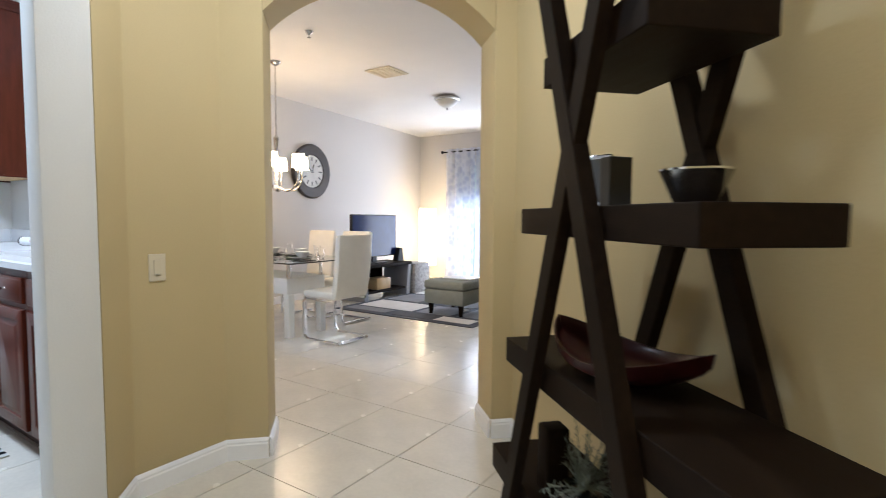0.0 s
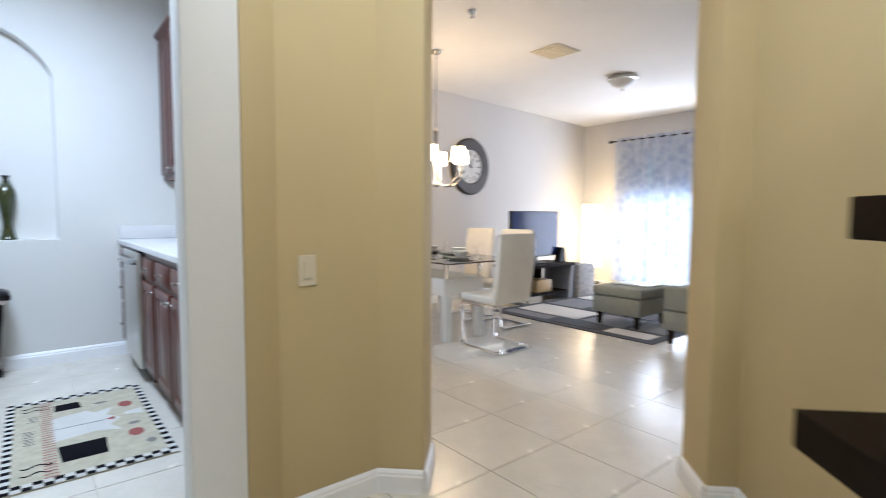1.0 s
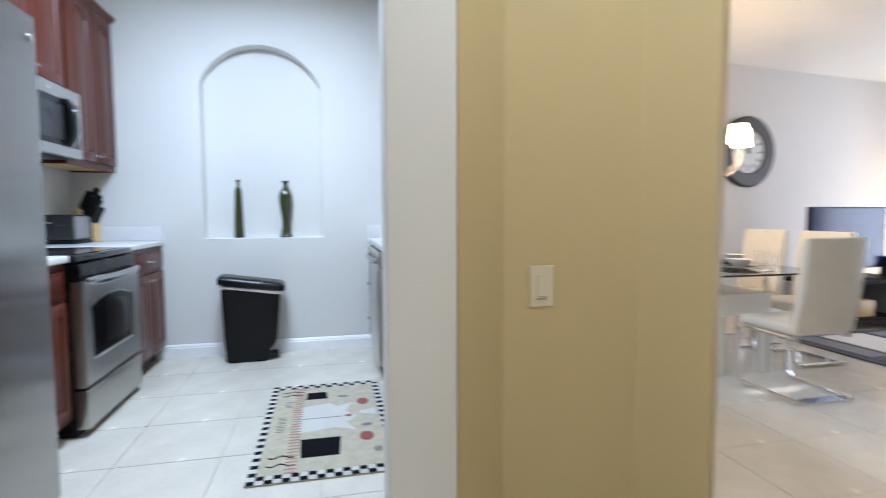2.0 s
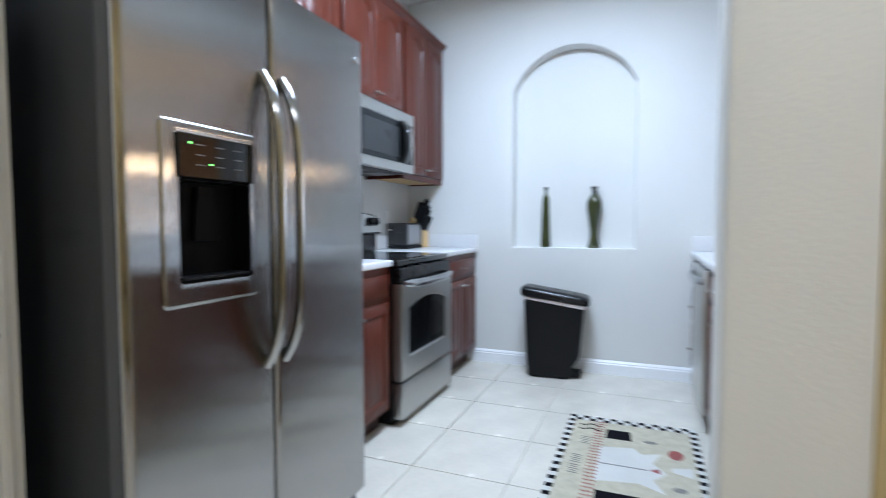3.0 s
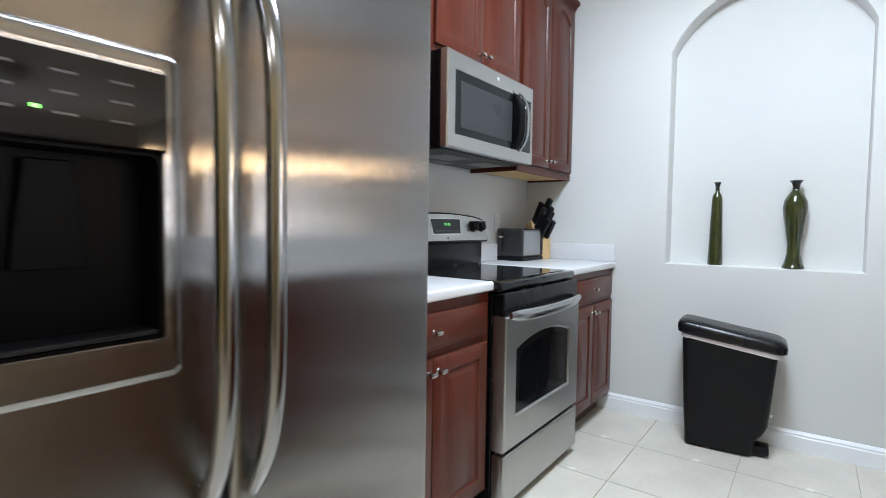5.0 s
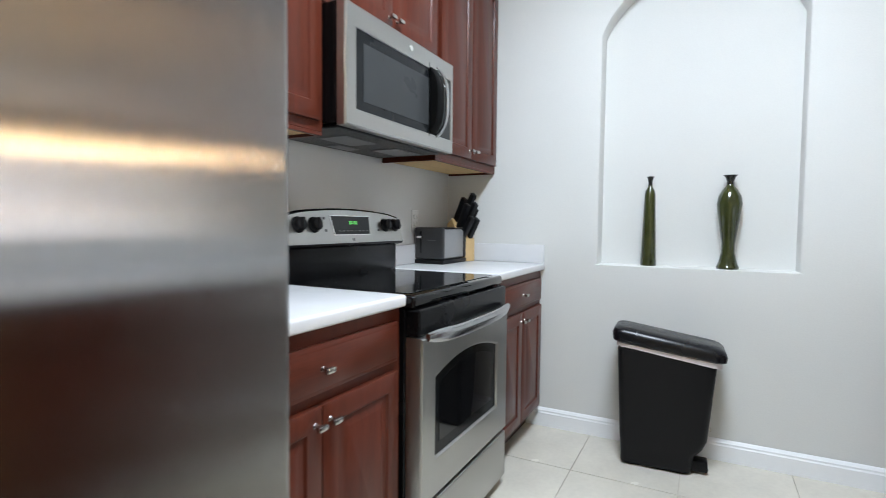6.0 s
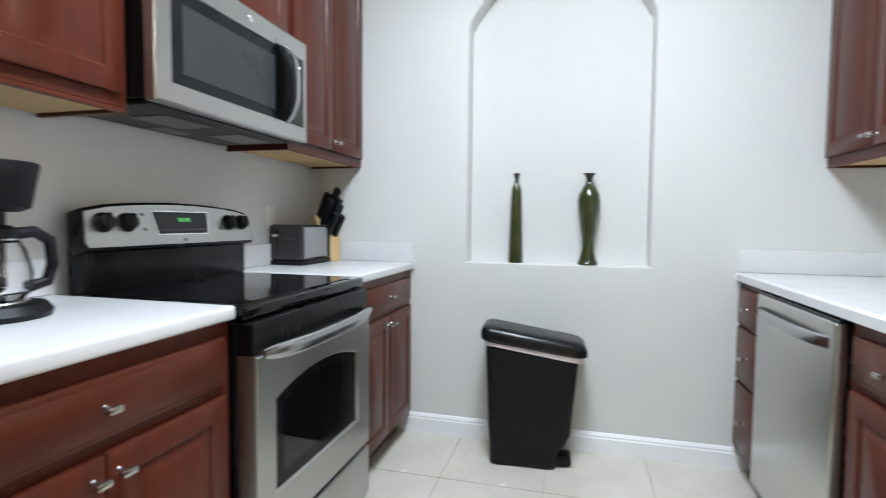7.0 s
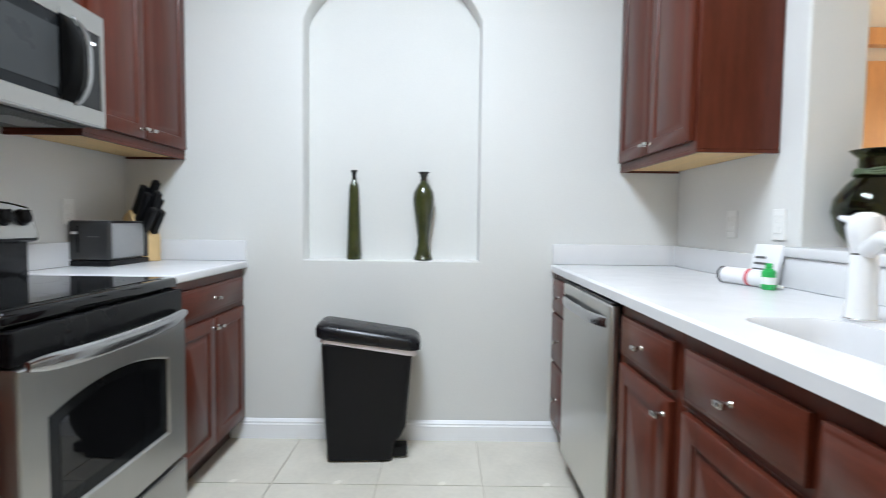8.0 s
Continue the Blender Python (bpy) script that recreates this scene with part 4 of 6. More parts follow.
# ---- kitchen: small things ----
def vase(name, p, prof, neck, label):
    v = thing(name, pose(*p), label, "vase", "vases in the niche")
    part("body", lathe(prof, 28), M_GREEN, v, "", True)
    part("rim", lathe(neck, 24), M_VBLACK, v, "flared near-black rim", True)
    return v


NX = END_X - 0.055
vase("bottle_vase", (NX, -0.325, NZ0 + 0.001), [(0.038, 0), (0.040, 0.006), (0.036, 0.10), (0.031, 0.26), (0.027, 0.375), (0.024, 0.395), (0.013, 0.415), (0.011, 0.425)],
     [(0.0112, 0.4255), (0.010, 0.44), (0.014, 0.46), (0.019, 0.472), (0.014, 0.470), (0.008, 0.45)], "slim olive green ceramic bottle vase in the niche")
vase("baluster_vase", (NX, 0.045, NZ0 + 0.001), [(0.050, 0), (0.052, 0.008), (0.042, 0.03), (0.031, 0.08), (0.031, 0.13), (0.042, 0.21), (0.054, 0.29), (0.057, 0.325), (0.052, 0.36), (0.034, 0.395), (0.020, 0.412), (0.017, 0.42)],
     [(0.0172, 0.4205), (0.016, 0.435), (0.022, 0.455), (0.033, 0.467), (0.027, 0.464), (0.012, 0.44)], "waisted olive green ceramic vase in the niche")


def trash_can():
    c = thing("trash_can", pose(-3.735, -0.215, 0.0, 0, 0, 3), "slim black plastic step-on trash can by the wall", "trash can")
    n = 10
    bm = bmesh.new()
    def ring(z, y0, y1, x0, x1, r):
        pts = round_rect(x0, y0, x1, y1, r, 4)
        return [bm.verts.new((x, y, z)) for x, y in pts]
    rings = [ring(0.012, -0.185, 0.130, -0.080, 0.080, 0.03), ring(0.09, -0.187, 0.140, -0.083, 0.083, 0.03), ring(0.125, -0.190, 0.172, -0.085, 0.085, 0.03), ring(0.17, -0.193, 0.192, -0.087, 0.087, 0.03), ring(0.57, -0.209, 0.226, -0.105, 0.105, 0.035)]
    for a, b in zip(rings, rings[1:]):
        for k in range(len(a)):
            bm.faces.new((a[k], a[(k + 1) % len(a)], b[(k + 1) % len(a)], b[k]))
    bm.faces.new(list(reversed(rings[0])))
    bm.faces.new(rings[-1])
    part("bin_body", bm, M_PLASTIC, c, "", True)
    for y in (-0.13, 0.06):
        part("foot", box((-0.06, y - 0.03, 0.0), (0.06, y + 0.03, 0.0125), 0.003, 1), M_PLASTIC, c)
    bm = bmesh.new()
    a, b = [], []
    pts = round_rect(-0.109, -0.212, 0.109, 0.241, 0.037, 6)
    for k, (x, y) in enumerate(pts):
        wob = 0.004 * math.sin(k * 1.9) + 0.003 * math.sin(k * 4.1)
        a.append(bm.verts.new((x * 1.01, y * 1.01, 0.548 + wob + 0.010 - 0.066 * (y / 0.45))))
        b.append(bm.verts.new((x, y, 0.590 - 0.062 * (y / 0.45))))
    for k in range(len(a)):
        bm.faces.new((a[k], a[(k + 1) % len(a)], b[(k + 1) % len(a)], b[k]))
    part("bin_bag", bm, M_BAG, c, "white bag edge showing under the lid", True)
    lid = bmesh.new()
    prev = None
    for z, g in ((0.582, 0.0), (0.590, 0.010), (0.620, 0.012), (0.641, 0.004), (0.652, -0.012), (0.656, -0.04)):
        pts = round_rect(-0.112 - g, -0.222 - g, 0.112 + g, 0.250 + g, 0.045, 5)
        cur = [lid.verts.new((x, y, z + 0.072 * (0.42 - (y + 0.222) / 0.472) * (1 if z > 0.60 else 0.85))) for x, y in pts]
        if prev:
            for k in range(len(cur)):
                lid.faces.new((prev[k], prev[(k + 1) % len(cur)], cur[(k + 1) % len(cur)], cur[k]))
        else:
            lid.faces.new(list(reversed(cur)))
        prev = cur
    lid.faces.new(prev)
    part("lid", lid, M_LID, c, "overhanging black lid", True)
    part("pedal", box((-0.035, 0.128, 0.012), (0.045, 0.200, 0.060), 0.008, 2), M_PLASTIC, c, "black foot pedal", True)
    part("pedal_trim", box((-0.03, 0.1995, 0.022), (0.040, 0.204, 0.032), 0.002, 1), M_CHROME, c, "thin chrome pedal edge")
    badge = lathe([(0.010, 0), (0.010, 0.003)], 14)
    badge.transform(Matrix.Rotation(radians(-90), 4, "X"))
    part("badge", badge, M_CHROME, c, "", True, pose(0.03, 0.2040, 0.22))


trash_can()


M_TOASTEND = surface("dark_grey_toaster_end", (0.030, 0.030, 0.031), 0.32, vary=0.1, bump=0.0)
M_TOASTSIDE = surface("satin_toaster_steel", (0.30, 0.30, 0.30), 0.40, metal=0.3, vary=0.06, bump=0.0)


def toaster():
    c = thing("toaster", pose(-3.645, -1.400, COUNTER_Z + 0.001), "brushed steel and black two-slot toaster on the worktop", "toaster")
    part("shell", box((-0.128, -0.086, 0.022), (0.128, 0.086, 0.190), 0.020, 4), M_TOASTSIDE, c, "satin grey steel shell", True)
    part("base", box((-0.149, -0.092, 0.0), (0.149, 0.092, 0.024), 0.006, 2), M_PLASTIC, c, "black base", True)
    for a, b in ((0.122, 0.149), (-0.149, -0.122)):
        part("end_cap", box((a, -0.092, 0.0245), (b, 0.092, 0.200), 0.012, 3), M_TOASTEND, c, "dark grey end", True)
    part("top_rim", box((-0.1215, -0.070, 0.1880), (0.1215, 0.070, 0.1935), 0.002, 1), M_PLASTIC, c, "black top plate")
    for y in (-0.030, 0.030):
        part("slot", box((-0.10, y - 0.013, 0.1936), (0.10, y + 0.013, 0.1955), 0.001, 1), M_BLACK, c, "dark bread slot")
    part("rim_band", box((0.126, -0.080, 0.2002), (0.147, 0.080, 0.2035), 0.001, 1), M_CHROME, c, "thin chrome edge band")
    part("lever_slot", box((0.1492, -0.052, 0.060), (0.1505, -0.044, 0.178)), M_BLACK, c, "dark lever slot")
    part("lever", box((0.1506, -0.064, 0.140), (0.170, -0.032, 0.154), 0.003, 2), M_CHROME, c, "chrome lever", True)
    part("label_bar", box((0.1492, -0.005, 0.128), (0.1500, 0.045, 0.132)), M_PRINT, c)


toaster()


def knife_block():
    c = thing("knife_block", pose(-3.838, -1.372, COUNTER_Z + 0.001, 0, 0, 62) @ Matrix.Scale(1.28, 4), "pale wooden knife block with black-handled knives", "knife block")
    bm = prism([(-0.055, 0.0), (0.060, 0.0), (0.060, 0.10), (-0.015, 0.20), (-0.055, 0.17)], -0.04, 0.04, "y", 0.003)
    part("block", bm, M_BLOCK, c)
    for i, (x, y, z, h) in enumerate([(0.045, -0.02, 0.112, 0.105), (0.045, 0.018, 0.112, 0.095), (0.016, -0.022, 0.150, 0.120), (0.016, 0.005, 0.150, 0.135), (0.016, 0.027, 0.150, 0.105), (-0.012, -0.015, 0.188, 0.110), (-0.012, 0.015, 0.188, 0.140)]):
        part("knife_handle", box((-0.015, -0.0115, 0), (0.015, 0.0115, h * 1.1), 0.005, 2), M_PLASTIC, c, "black knife handle", True, pose(x, y, z, 0, 38 - 3 * (i % 3), 0))


knife_block()


def coffee_maker():
    c = thing("coffee_maker", pose(-2.100, -1.27, COUNTER_Z + 0.001, 0, 0, 172), "black drip coffee maker with glass carafe", "coffee maker")
    part("base", lathe([(0.115, 0), (0.118, 0.012), (0.105, 0.030), (0.085, 0.034)], 28), M_PLASTIC, c, "black warming base", True)
    part("hot_plate", lathe([(0.078, 0.0345), (0.076, 0.037)], 24), M_NICKEL, c)
    part("column", box((-0.085, 0.075, 0.0345), (0.085, 0.165, 0.345), 0.02, 3), M_PLASTIC, c, "black water tank column", True)
    part("brew_head", lathe([(0.060, 0.235), (0.082, 0.245), (0.092, 0.30), (0.100, 0.338), (0.098, 0.345)], 28), M_PLASTIC, c, "black filter head", True)
    part("carafe", lathe([(0.062, 0.038), (0.078, 0.055), (0.082, 0.10), (0.070, 0.150), (0.055, 0.178), (0.052, 0.176), (0.066, 0.148), (0.078, 0.10), (0.074, 0.058), (0.058, 0.042)], 28), M_GLASS, c, "clear glass carafe", True)
    part("carafe_lid", lathe([(0.056, 0.1785), (0.058, 0.195), (0.045, 0.205)], 24), M_PLASTIC, c, "", True)
    part("carafe_band", lathe([(0.0575, 0.166), (0.0585, 0.176), (0.0570, 0.1765)], 24), M_CHROME, c, "chrome neck band", True)
    pts = [(0.052, 0, 0.185), (0.095, 0, 0.190), (0.128, 0, 0.168), (0.134, 0, 0.11), (0.120, 0, 0.07), (0.080, 0, 0.060)]
    part("carafe_handle", tube(pts, 0.014, 10), M_PLASTIC, c, "black loop handle", True)


coffee_maker()


def outlet(p, rz, label, rocker=False):
    c = thing("wall_outlet" if not rocker else "light_switch", p, label, "outlet" if not rocker else "switch")
    part("plate", box((-0.035, -0.006, -0.057), (0.035, -0.0005, 0.057), 0.003, 2), M_OFFWHITE if rocker else M_WHITE, c)
    if rocker:
        part("rocker", box((-0.016, -0.011, -0.033), (0.016, -0.0062, 0.033), 0.002, 2), M_OFFWHITE, c)
        part("rocker_gap", box((-0.010, -0.0118, -0.028), (0.010, -0.0112, -0.0265)), M_PRINT, c)
    else:
        for z in (-0.02, 0.02):
            part("socket", box((-0.015, -0.008, z - 0.012), (0.015, -0.0062, z + 0.012), 0.003, 2), M_WHITE, c)
    for z in (-0.047, 0.047):
        part("screw", box((-0.003, -0.0068, z - 0.003), (0.003, -0.0061, z + 0.003)), M_OFFWHITE if rocker else M_WHITE, c)
    return c


outlet(pose(-3.52, LEFT_Y, 1.185, 0, 0, 180), 0, "white double outlet on the wall above the worktop")
outlet(pose(-3.42, RIGHT_Y, 1.165), 0, "white double outlet under the wall cabinet")
outlet(pose(-3.12, RIGHT_Y, 1.165), 0, "white switch plate beside the pass-through", rocker=False)
outlet(pose(-0.85, 0.950, 0.946, 0, 0, 90), 0, "almond rocker light switch on the tan wall", rocker=True)


def faucet():
    c = thing("kitchen_faucet", pose(-2.447, 1.118, COUNTER_Z + 0.001), "white single-lever kitchen faucet", "faucet")
    part("base_ring", lathe([(0.036, 0), (0.036, 0.004), (0.033, 0.006)], 26), M_CHROME, c, "chrome base ring", True)
    part("body", lathe([(0.032, 0.0062), (0.030, 0.05), (0.028, 0.135), (0.026, 0.15)], 26), M_ENAMEL, c, "", True)
    part("collar", lathe([(0.0265, 0.1505), (0.0265, 0.154)], 24), M_NICKEL, c, "", True)
    part("head", lathe([(0.026, 0.1545), (0.034, 0.19), (0.038, 0.215), (0.032, 0.238), (0.015, 0.248)], 26), M_ENAMEL, c, "rounded white head", True)
    part("spout", tube([(0, -0.012, 0.16), (0.0, -0.09, 0.19), (0.0, -0.17, 0.185), (0, -0.195, 0.155)], [0.020, 0.018, 0.017, 0.016], 14), M_ENAMEL, c, "", True, pose(0, 0, 0, 0, 0, 70))
    part("lever", tube([(-0.028, 0, 0.222), (-0.050, -0.004, 0.232), (-0.068, -0.006, 0.236)], [0.012, 0.009, 0.006], 12), M_ENAMEL, c, "", True)


faucet()


def sink_clutter():
    m_green = surface("green_plastic", (0.03, 0.42, 0.10), 0.3, vary=0.05, bump=0.0)
    m_red = surface("red_print", (0.6, 0.03, 0.05), 0.4, vary=0.05, bump=0.0)
    m_paper = surface("white_paper_packet", (0.82, 0.82, 0.84), 0.5, vary=0.03, fine=40, bump=0.2)
    z = COUNTER_Z + 0.001
    c = thing("hand_towel_roll", pose(-3.105, 1.240, z + 0.031, 0, 90, 20), "white wrapped roll with black end lying by the sink", "roll")
    part("wrap", lathe([(0.020, -0.085), (0.030, -0.080), (0.030, 0.085), (0.022, 0.090)], 20), m_paper, c, "", True)
    part("end_cap", lathe([(0.026, -0.094), (0.031, -0.090), (0.031, -0.0855)], 20), M_PLASTIC, c, "black end", True)
    part("print_band", lathe([(0.0304, 0.02), (0.0304, 0.032)], 20), m_red, c, "red printed band", True)
    c = thing("soap_bottle", pose(-2.985, 1.250, z), "small green plastic soap bottle", "bottle")
    part("bottle", lathe([(0.020, 0), (0.022, 0.006), (0.022, 0.060), (0.012, 0.070), (0.010, 0.072)], 20), m_green, c, "", True)
    part("cap", lathe([(0.011, 0.0725), (0.011, 0.088)], 16), m_green, c, "", True)
    part("bottle_label", lathe([(0.0223, 0.018), (0.0223, 0.042)], 20), M_WHITE, c, "pale bottle label", True)
    c = thing("sponge_packet", pose(-3.105, 1.300, z, -14, 0, 12), "white printed packet leaning on the splash", "packet")
    part("packet", box((-0.06, -0.008, 0.0), (0.06, 0.008, 0.15), 0.004, 2), m_paper, c, "", True)
    for k in range(4):
        part("print_bar", box((-0.045, -0.0095, 0.03 + 0.022 * k), (0.0 + 0.012 * (k % 3), -0.0085, 0.038 + 0.022 * k)), M_PRINT, c)
    for k in range(3):
        c = thing("dish_brush", pose(-3.035 + 0.012 * k, 1.302 - 0.012 * k, z + 0.012, 0, 90, -30 + 14 * k), "thin white plastic brush lying by the sink", "brush")
        part("brush_stem", lathe([(0.005, -0.06), (0.006, 0.0), (0.004, 0.06)], 10), M_WHITE, c, "", True)


sink_clutter()


def glass_jar():
    c = thing("glass_jar", Matrix.Translation((-2.895, RIGHT_Y + 0.150, PASS_Z0 + 0.039)) @ Matrix.Scale(0.84, 4), "large dark green glass jar with cord round its neck", "jar")
    prof = [(0.060, 0), (0.075, 0.005), (0.118, 0.07), (0.138, 0.14), (0.132, 0.19), (0.100, 0.240), (0.066, 0.275), (0.060, 0.285), (0.060, 0.345), (0.085, 0.368), (0.090, 0.374),
            (0.083, 0.372), (0.055, 0.346), (0.055, 0.285), (0.061, 0.272), (0.095, 0.237), (0.126, 0.19), (0.132, 0.14), (0.112, 0.074), (0.070, 0.011)]
    part("jar_body", lathe(prof, 36), M_GREENGLASS, c, "", True)
    for k in range(3):
        r = 0.072 - 0.003 * k
        pts = [(r * math.cos(q), r * math.sin(q), 0.284 + 0.008 * k + 0.003 * math.sin(3 * q + k)) for q in np.linspace(0, 2 * math.pi, 30)]
        part("cord", tube(pts, 0.0055, 7), M_LEAF, c, "dull green cord", True)


glass_jar()


def kitchen_rug():
    x0, x1, y0, y1 = -2.985, -1.742, 0.022, 0.688
    c = thing("kitchen_rug", pose((x0 + x1) / 2, (y0 + y1) / 2, 0.001), "cream kitchen rug with black and white checked border", "rug")
    w, d = (x1 - x0) / 2, (y1 - y0) / 2
    m_field = surface("cream_woven_field", (0.50, 0.46, 0.35), 0.95, spec=0.1, vary=0.14, scale=20, fine=420, bump=0.3)
    m_blk = surface("black_woven_yarn", (0.008, 0.0075, 0.010), 0.95, spec=0.05, vary=0.2, fine=420, bump=0.3)
    m_wht = surface("white_woven_yarn", (0.60, 0.59, 0.55), 0.95, vary=0.06, fine=420, bump=0.3)
    m_red = surface("red_woven_yarn", (0.30, 0.09, 0.08), 0.95, vary=0.1, fine=420, bump=0.3)
    m_gry = surface("grey_woven_yarn", (0.22, 0.21, 0.19), 0.95, vary=0.1, fine=420, bump=0.3)
    part("rug_base", box((-w, -d, 0), (w, d, 0.007), 0.003, 2), m_field, c, "cream woven field")
    s = 0.036
    nx, ny = round(2 * w / s), round(2 * d / s)
    sx, sy = 2 * w / nx, 2 * d / ny
    for name, mat, odd in (("border_black", m_blk, 0), ("border_white", m_wht, 1)):
        bm = bmesh.new()
        for i in range(nx):
            for j in range(ny):
                edge = min(j, ny - 1 - j) < 1 or i > nx - 3 or i < 2
                if edge and (i + j) % 2 == odd:
                    xa, ya = -w + i * sx, -d + j * sy
                    q = [bm.verts.new((xa + a * sx, ya + b * sy, 0.0076)) for a, b in ((0.02, 0.02), (0.98, 0.02), (0.98, 0.98), (0.02, 0.98))]
                    bm.faces.new(q)
        tagged(part(name, bm, mat, c, "checked border squares"), kind="stuff")
    def patch(name, pts, mat, z=0.0078):
        bm = bmesh.new()
        bm.faces.new([bm.verts.new((a, b, z)) for a, b in pts])
        bmesh.ops.recalc_face_normals(bm, faces=bm.faces[:])
        part(name, bm, mat, c)
    oval = lambda cx, cy, rx, ry, n=18: [(cx + rx * math.cos(2 * math.pi * k / n), cy + ry * math.sin(2 * math.pi * k / n)) for k in range(n)]
    # rug's long way is local x; the motif reads from the side of the fridge
    patch("dark_panel", [(-0.46, -0.115), (-0.46, 0.00), (-0.34, 0.01), (-0.34, -0.12)], m_blk)
    patch("dark_panel", [(0.22, -0.125), (0.22, 0.075), (0.42, 0.065), (0.42, -0.115)], m_blk)
    patch("white_motif", [(-0.22, -0.14), (-0.26, 0.02), (-0.20, 0.06), (-0.24, 0.15), (-0.12, 0.11), (-0.03, 0.17), (0.05, 0.11), (0.16, 0.16), (0.10, 0.05), (0.14, -0.14)], m_wht)
    patch("white_motif", [(-0.10, 0.19), (-0.13, 0.28), (-0.03, 0.28), (-0.06, 0.19)], m_wht)
    patch("tie_motif", [(-0.05, 0.10), (-0.07, 0.14), (-0.02, 0.14), (-0.04, 0.10)], m_red, 0.0082)
    patch("seam_motif", [(-0.045, -0.13), (-0.045, 0.09), (-0.035, 0.09), (-0.035, -0.13)], m_gry, 0.0082)
    patch("red_oval", oval(-0.25, 0.215, 0.055, 0.035), m_red)
    patch("red_oval", oval(0.24, 0.205, 0.055, 0.035), m_red)
    patch("dark_leaf", oval(-0.36, 0.10, 0.018, 0.035), m_gry)
    patch("dark_leaf", oval(0.40, 0.25, 0.030, 0.022), m_gry)
    patch("dark_leaf", oval(0.10, 0.215, 0.022, 0.030), m_gry)
    for x, y in ((-0.28, -0.215), (-0.05, -0.235), (0.06, -0.235)):
        for k in range(5):
            xx, lean = x - 0.045 + 0.02 * k, 0.008 * (k % 2)
            patch("script_bar", [(xx, y - 0.026 + lean), (xx + 0.004, y + 0.022 - lean), (xx + 0.013, y + 0.026 - lean), (xx + 0.010, y - 0.022 + lean)], m_gry)
    for k, x in enumerate((-0.50, -0.44, 0.38, 0.46)):
        pts = [(x + 0.012 * math.sin(q * 9), -0.265 + q * 0.12) for q in np.linspace(0, 1, 10)]
        patch("wavy_line", pts + [(a + 0.014, b) for a, b in reversed(pts)], m_blk)
    bm = bmesh.new()
    for i in range(34):
        x = -w + 0.075 + i * (2 * w - 0.15) / 33
        for j in range(3):
            y = -0.180 + 0.018 * j
            q = [bm.verts.new((x + a, y + b, 0.0084)) for a, b in ((-0.009, 0), (0.004, 0), (0.009, 0.012), (-0.004, 0.012))]
            bm.faces.new(q)
    tagged(part("red_zigzag", bm, m_red, c, "red and white zigzag stripe"), kind="stuff")


kitchen_rug()


# ---- white panel door beside the refrigerator ----
def panel_door_leaf():
    d = tagged(thing("door_1", pose(-0.540, -0.868, 0.0, 0, 0, 180), "closed white six-panel door with chrome lever", "door"), kind="structure")
    w, h = 0.86, 2.03
    bm = box((-w, 0.0, 0.008), (0, 0.035, h), 0.002, 1)
    part("leaf", bm, M_TRIM, d, "white painted door leaf")
    for x0 in (-0.795, -0.355):
        for z0, z1 in ((0.22, 0.795), (1.035, 1.62), (1.72, 1.92)):
            bm = bmesh.new()
            rings = []
            for g, y in ((0.0, -0.0005), (0.004, -0.006), (0.016, -0.006), (0.022, -0.0012), (0.045, -0.0012), (0.070, -0.008), (0.075, -0.008)):
                rings.append([bm.verts.new((a, y, b)) for a, b in ((x0 + g, z0 + g), (x0 + 0.29 - g, z0 + g), (x0 + 0.29 - g, z1 - g), (x0 + g, z1 - g))])
            for a, b in zip(rings, rings[1:]):
                for k in range(4):
                    bm.faces.new((a[k], a[(k + 1) % 4], b[(k + 1) % 4], b[k]))
            bm.faces.new(rings[-1])
            bmesh.ops.recalc_face_normals(bm, faces=bm.faces[:])
            part("panel", bm, M_TRIM, d, "raised door panel", True)
    rose = lathe([(0.033, 0), (0.033, 0.005), (0.026, 0.010), (0.014, 0.016), (0.013, 0.045)], 26)
    rose.transform(Matrix.Rotation(radians(90), 4, "X"))
    hd = part("rose", rose, M_CHROME, d, "round chrome rose", True, pose(-0.026, -0.0008, 0.922))
    part("lever", tube([(0, -0.040, 0), (0.006, -0.055, 0.0), (0.018, -0.072, 0.0), (0.026, -0.084, -0.004), (0.018, -0.090, -0.016), (-0.004, -0.088, -0.026), (-0.022, -0.082, -0.032), (-0.028, -0.080, -0.046)],
                      [0.013, 0.017, 0.017, 0.013, 0.009, 0.008, 0.0075, 0.006], 14), M_CHROME, hd, "curved chrome lever", True)
    part("strike", box((0.010, -0.044, 0.935), (0.018, -0.0385, 0.977), 0.001, 1), M_BLACK, d, "dark latch plate")


panel_door_leaf()


def casing(name, lo, hi, axis):
    bm = bmesh.new()
    w = hi[0] - lo[0]
    prof = [(0, 0), (0, 0.010), (0.25 * w, 0.012), (0.35 * w, 0.017), (0.55 * w, 0.017), (0.65 * w, 0.013), (0.85 * w, 0.020), (w, 0.020), (w, 0)]
    a = [bm.verts.new((lo[0] + x, lo[1] + y, lo[2])) for x, y in prof]
    b = [bm.verts.new((lo[0] + x, lo[1] + y, hi[2])) for x, y in prof]
    for k in range(len(prof)):
        j = (k + 1) % len(prof)
        bm.faces.new((a[k], a[j], b[j], b[k]))
    bm.faces.new(a)
    bm.faces.new(b)
    bmesh.ops.recalc_face_normals(bm, faces=bm.faces[:])
    return structure(name, bm, M_CASING, "painted moulded door casing, its colour darkened for shade")


casing("trim_door_left", (-0.615, -0.8495, 0), (-0.547, -0.83, 2.07), "z")
casing("trim_door_right", (0.335, -0.8495, 0), (0.403, -0.83, 2.07), "z")
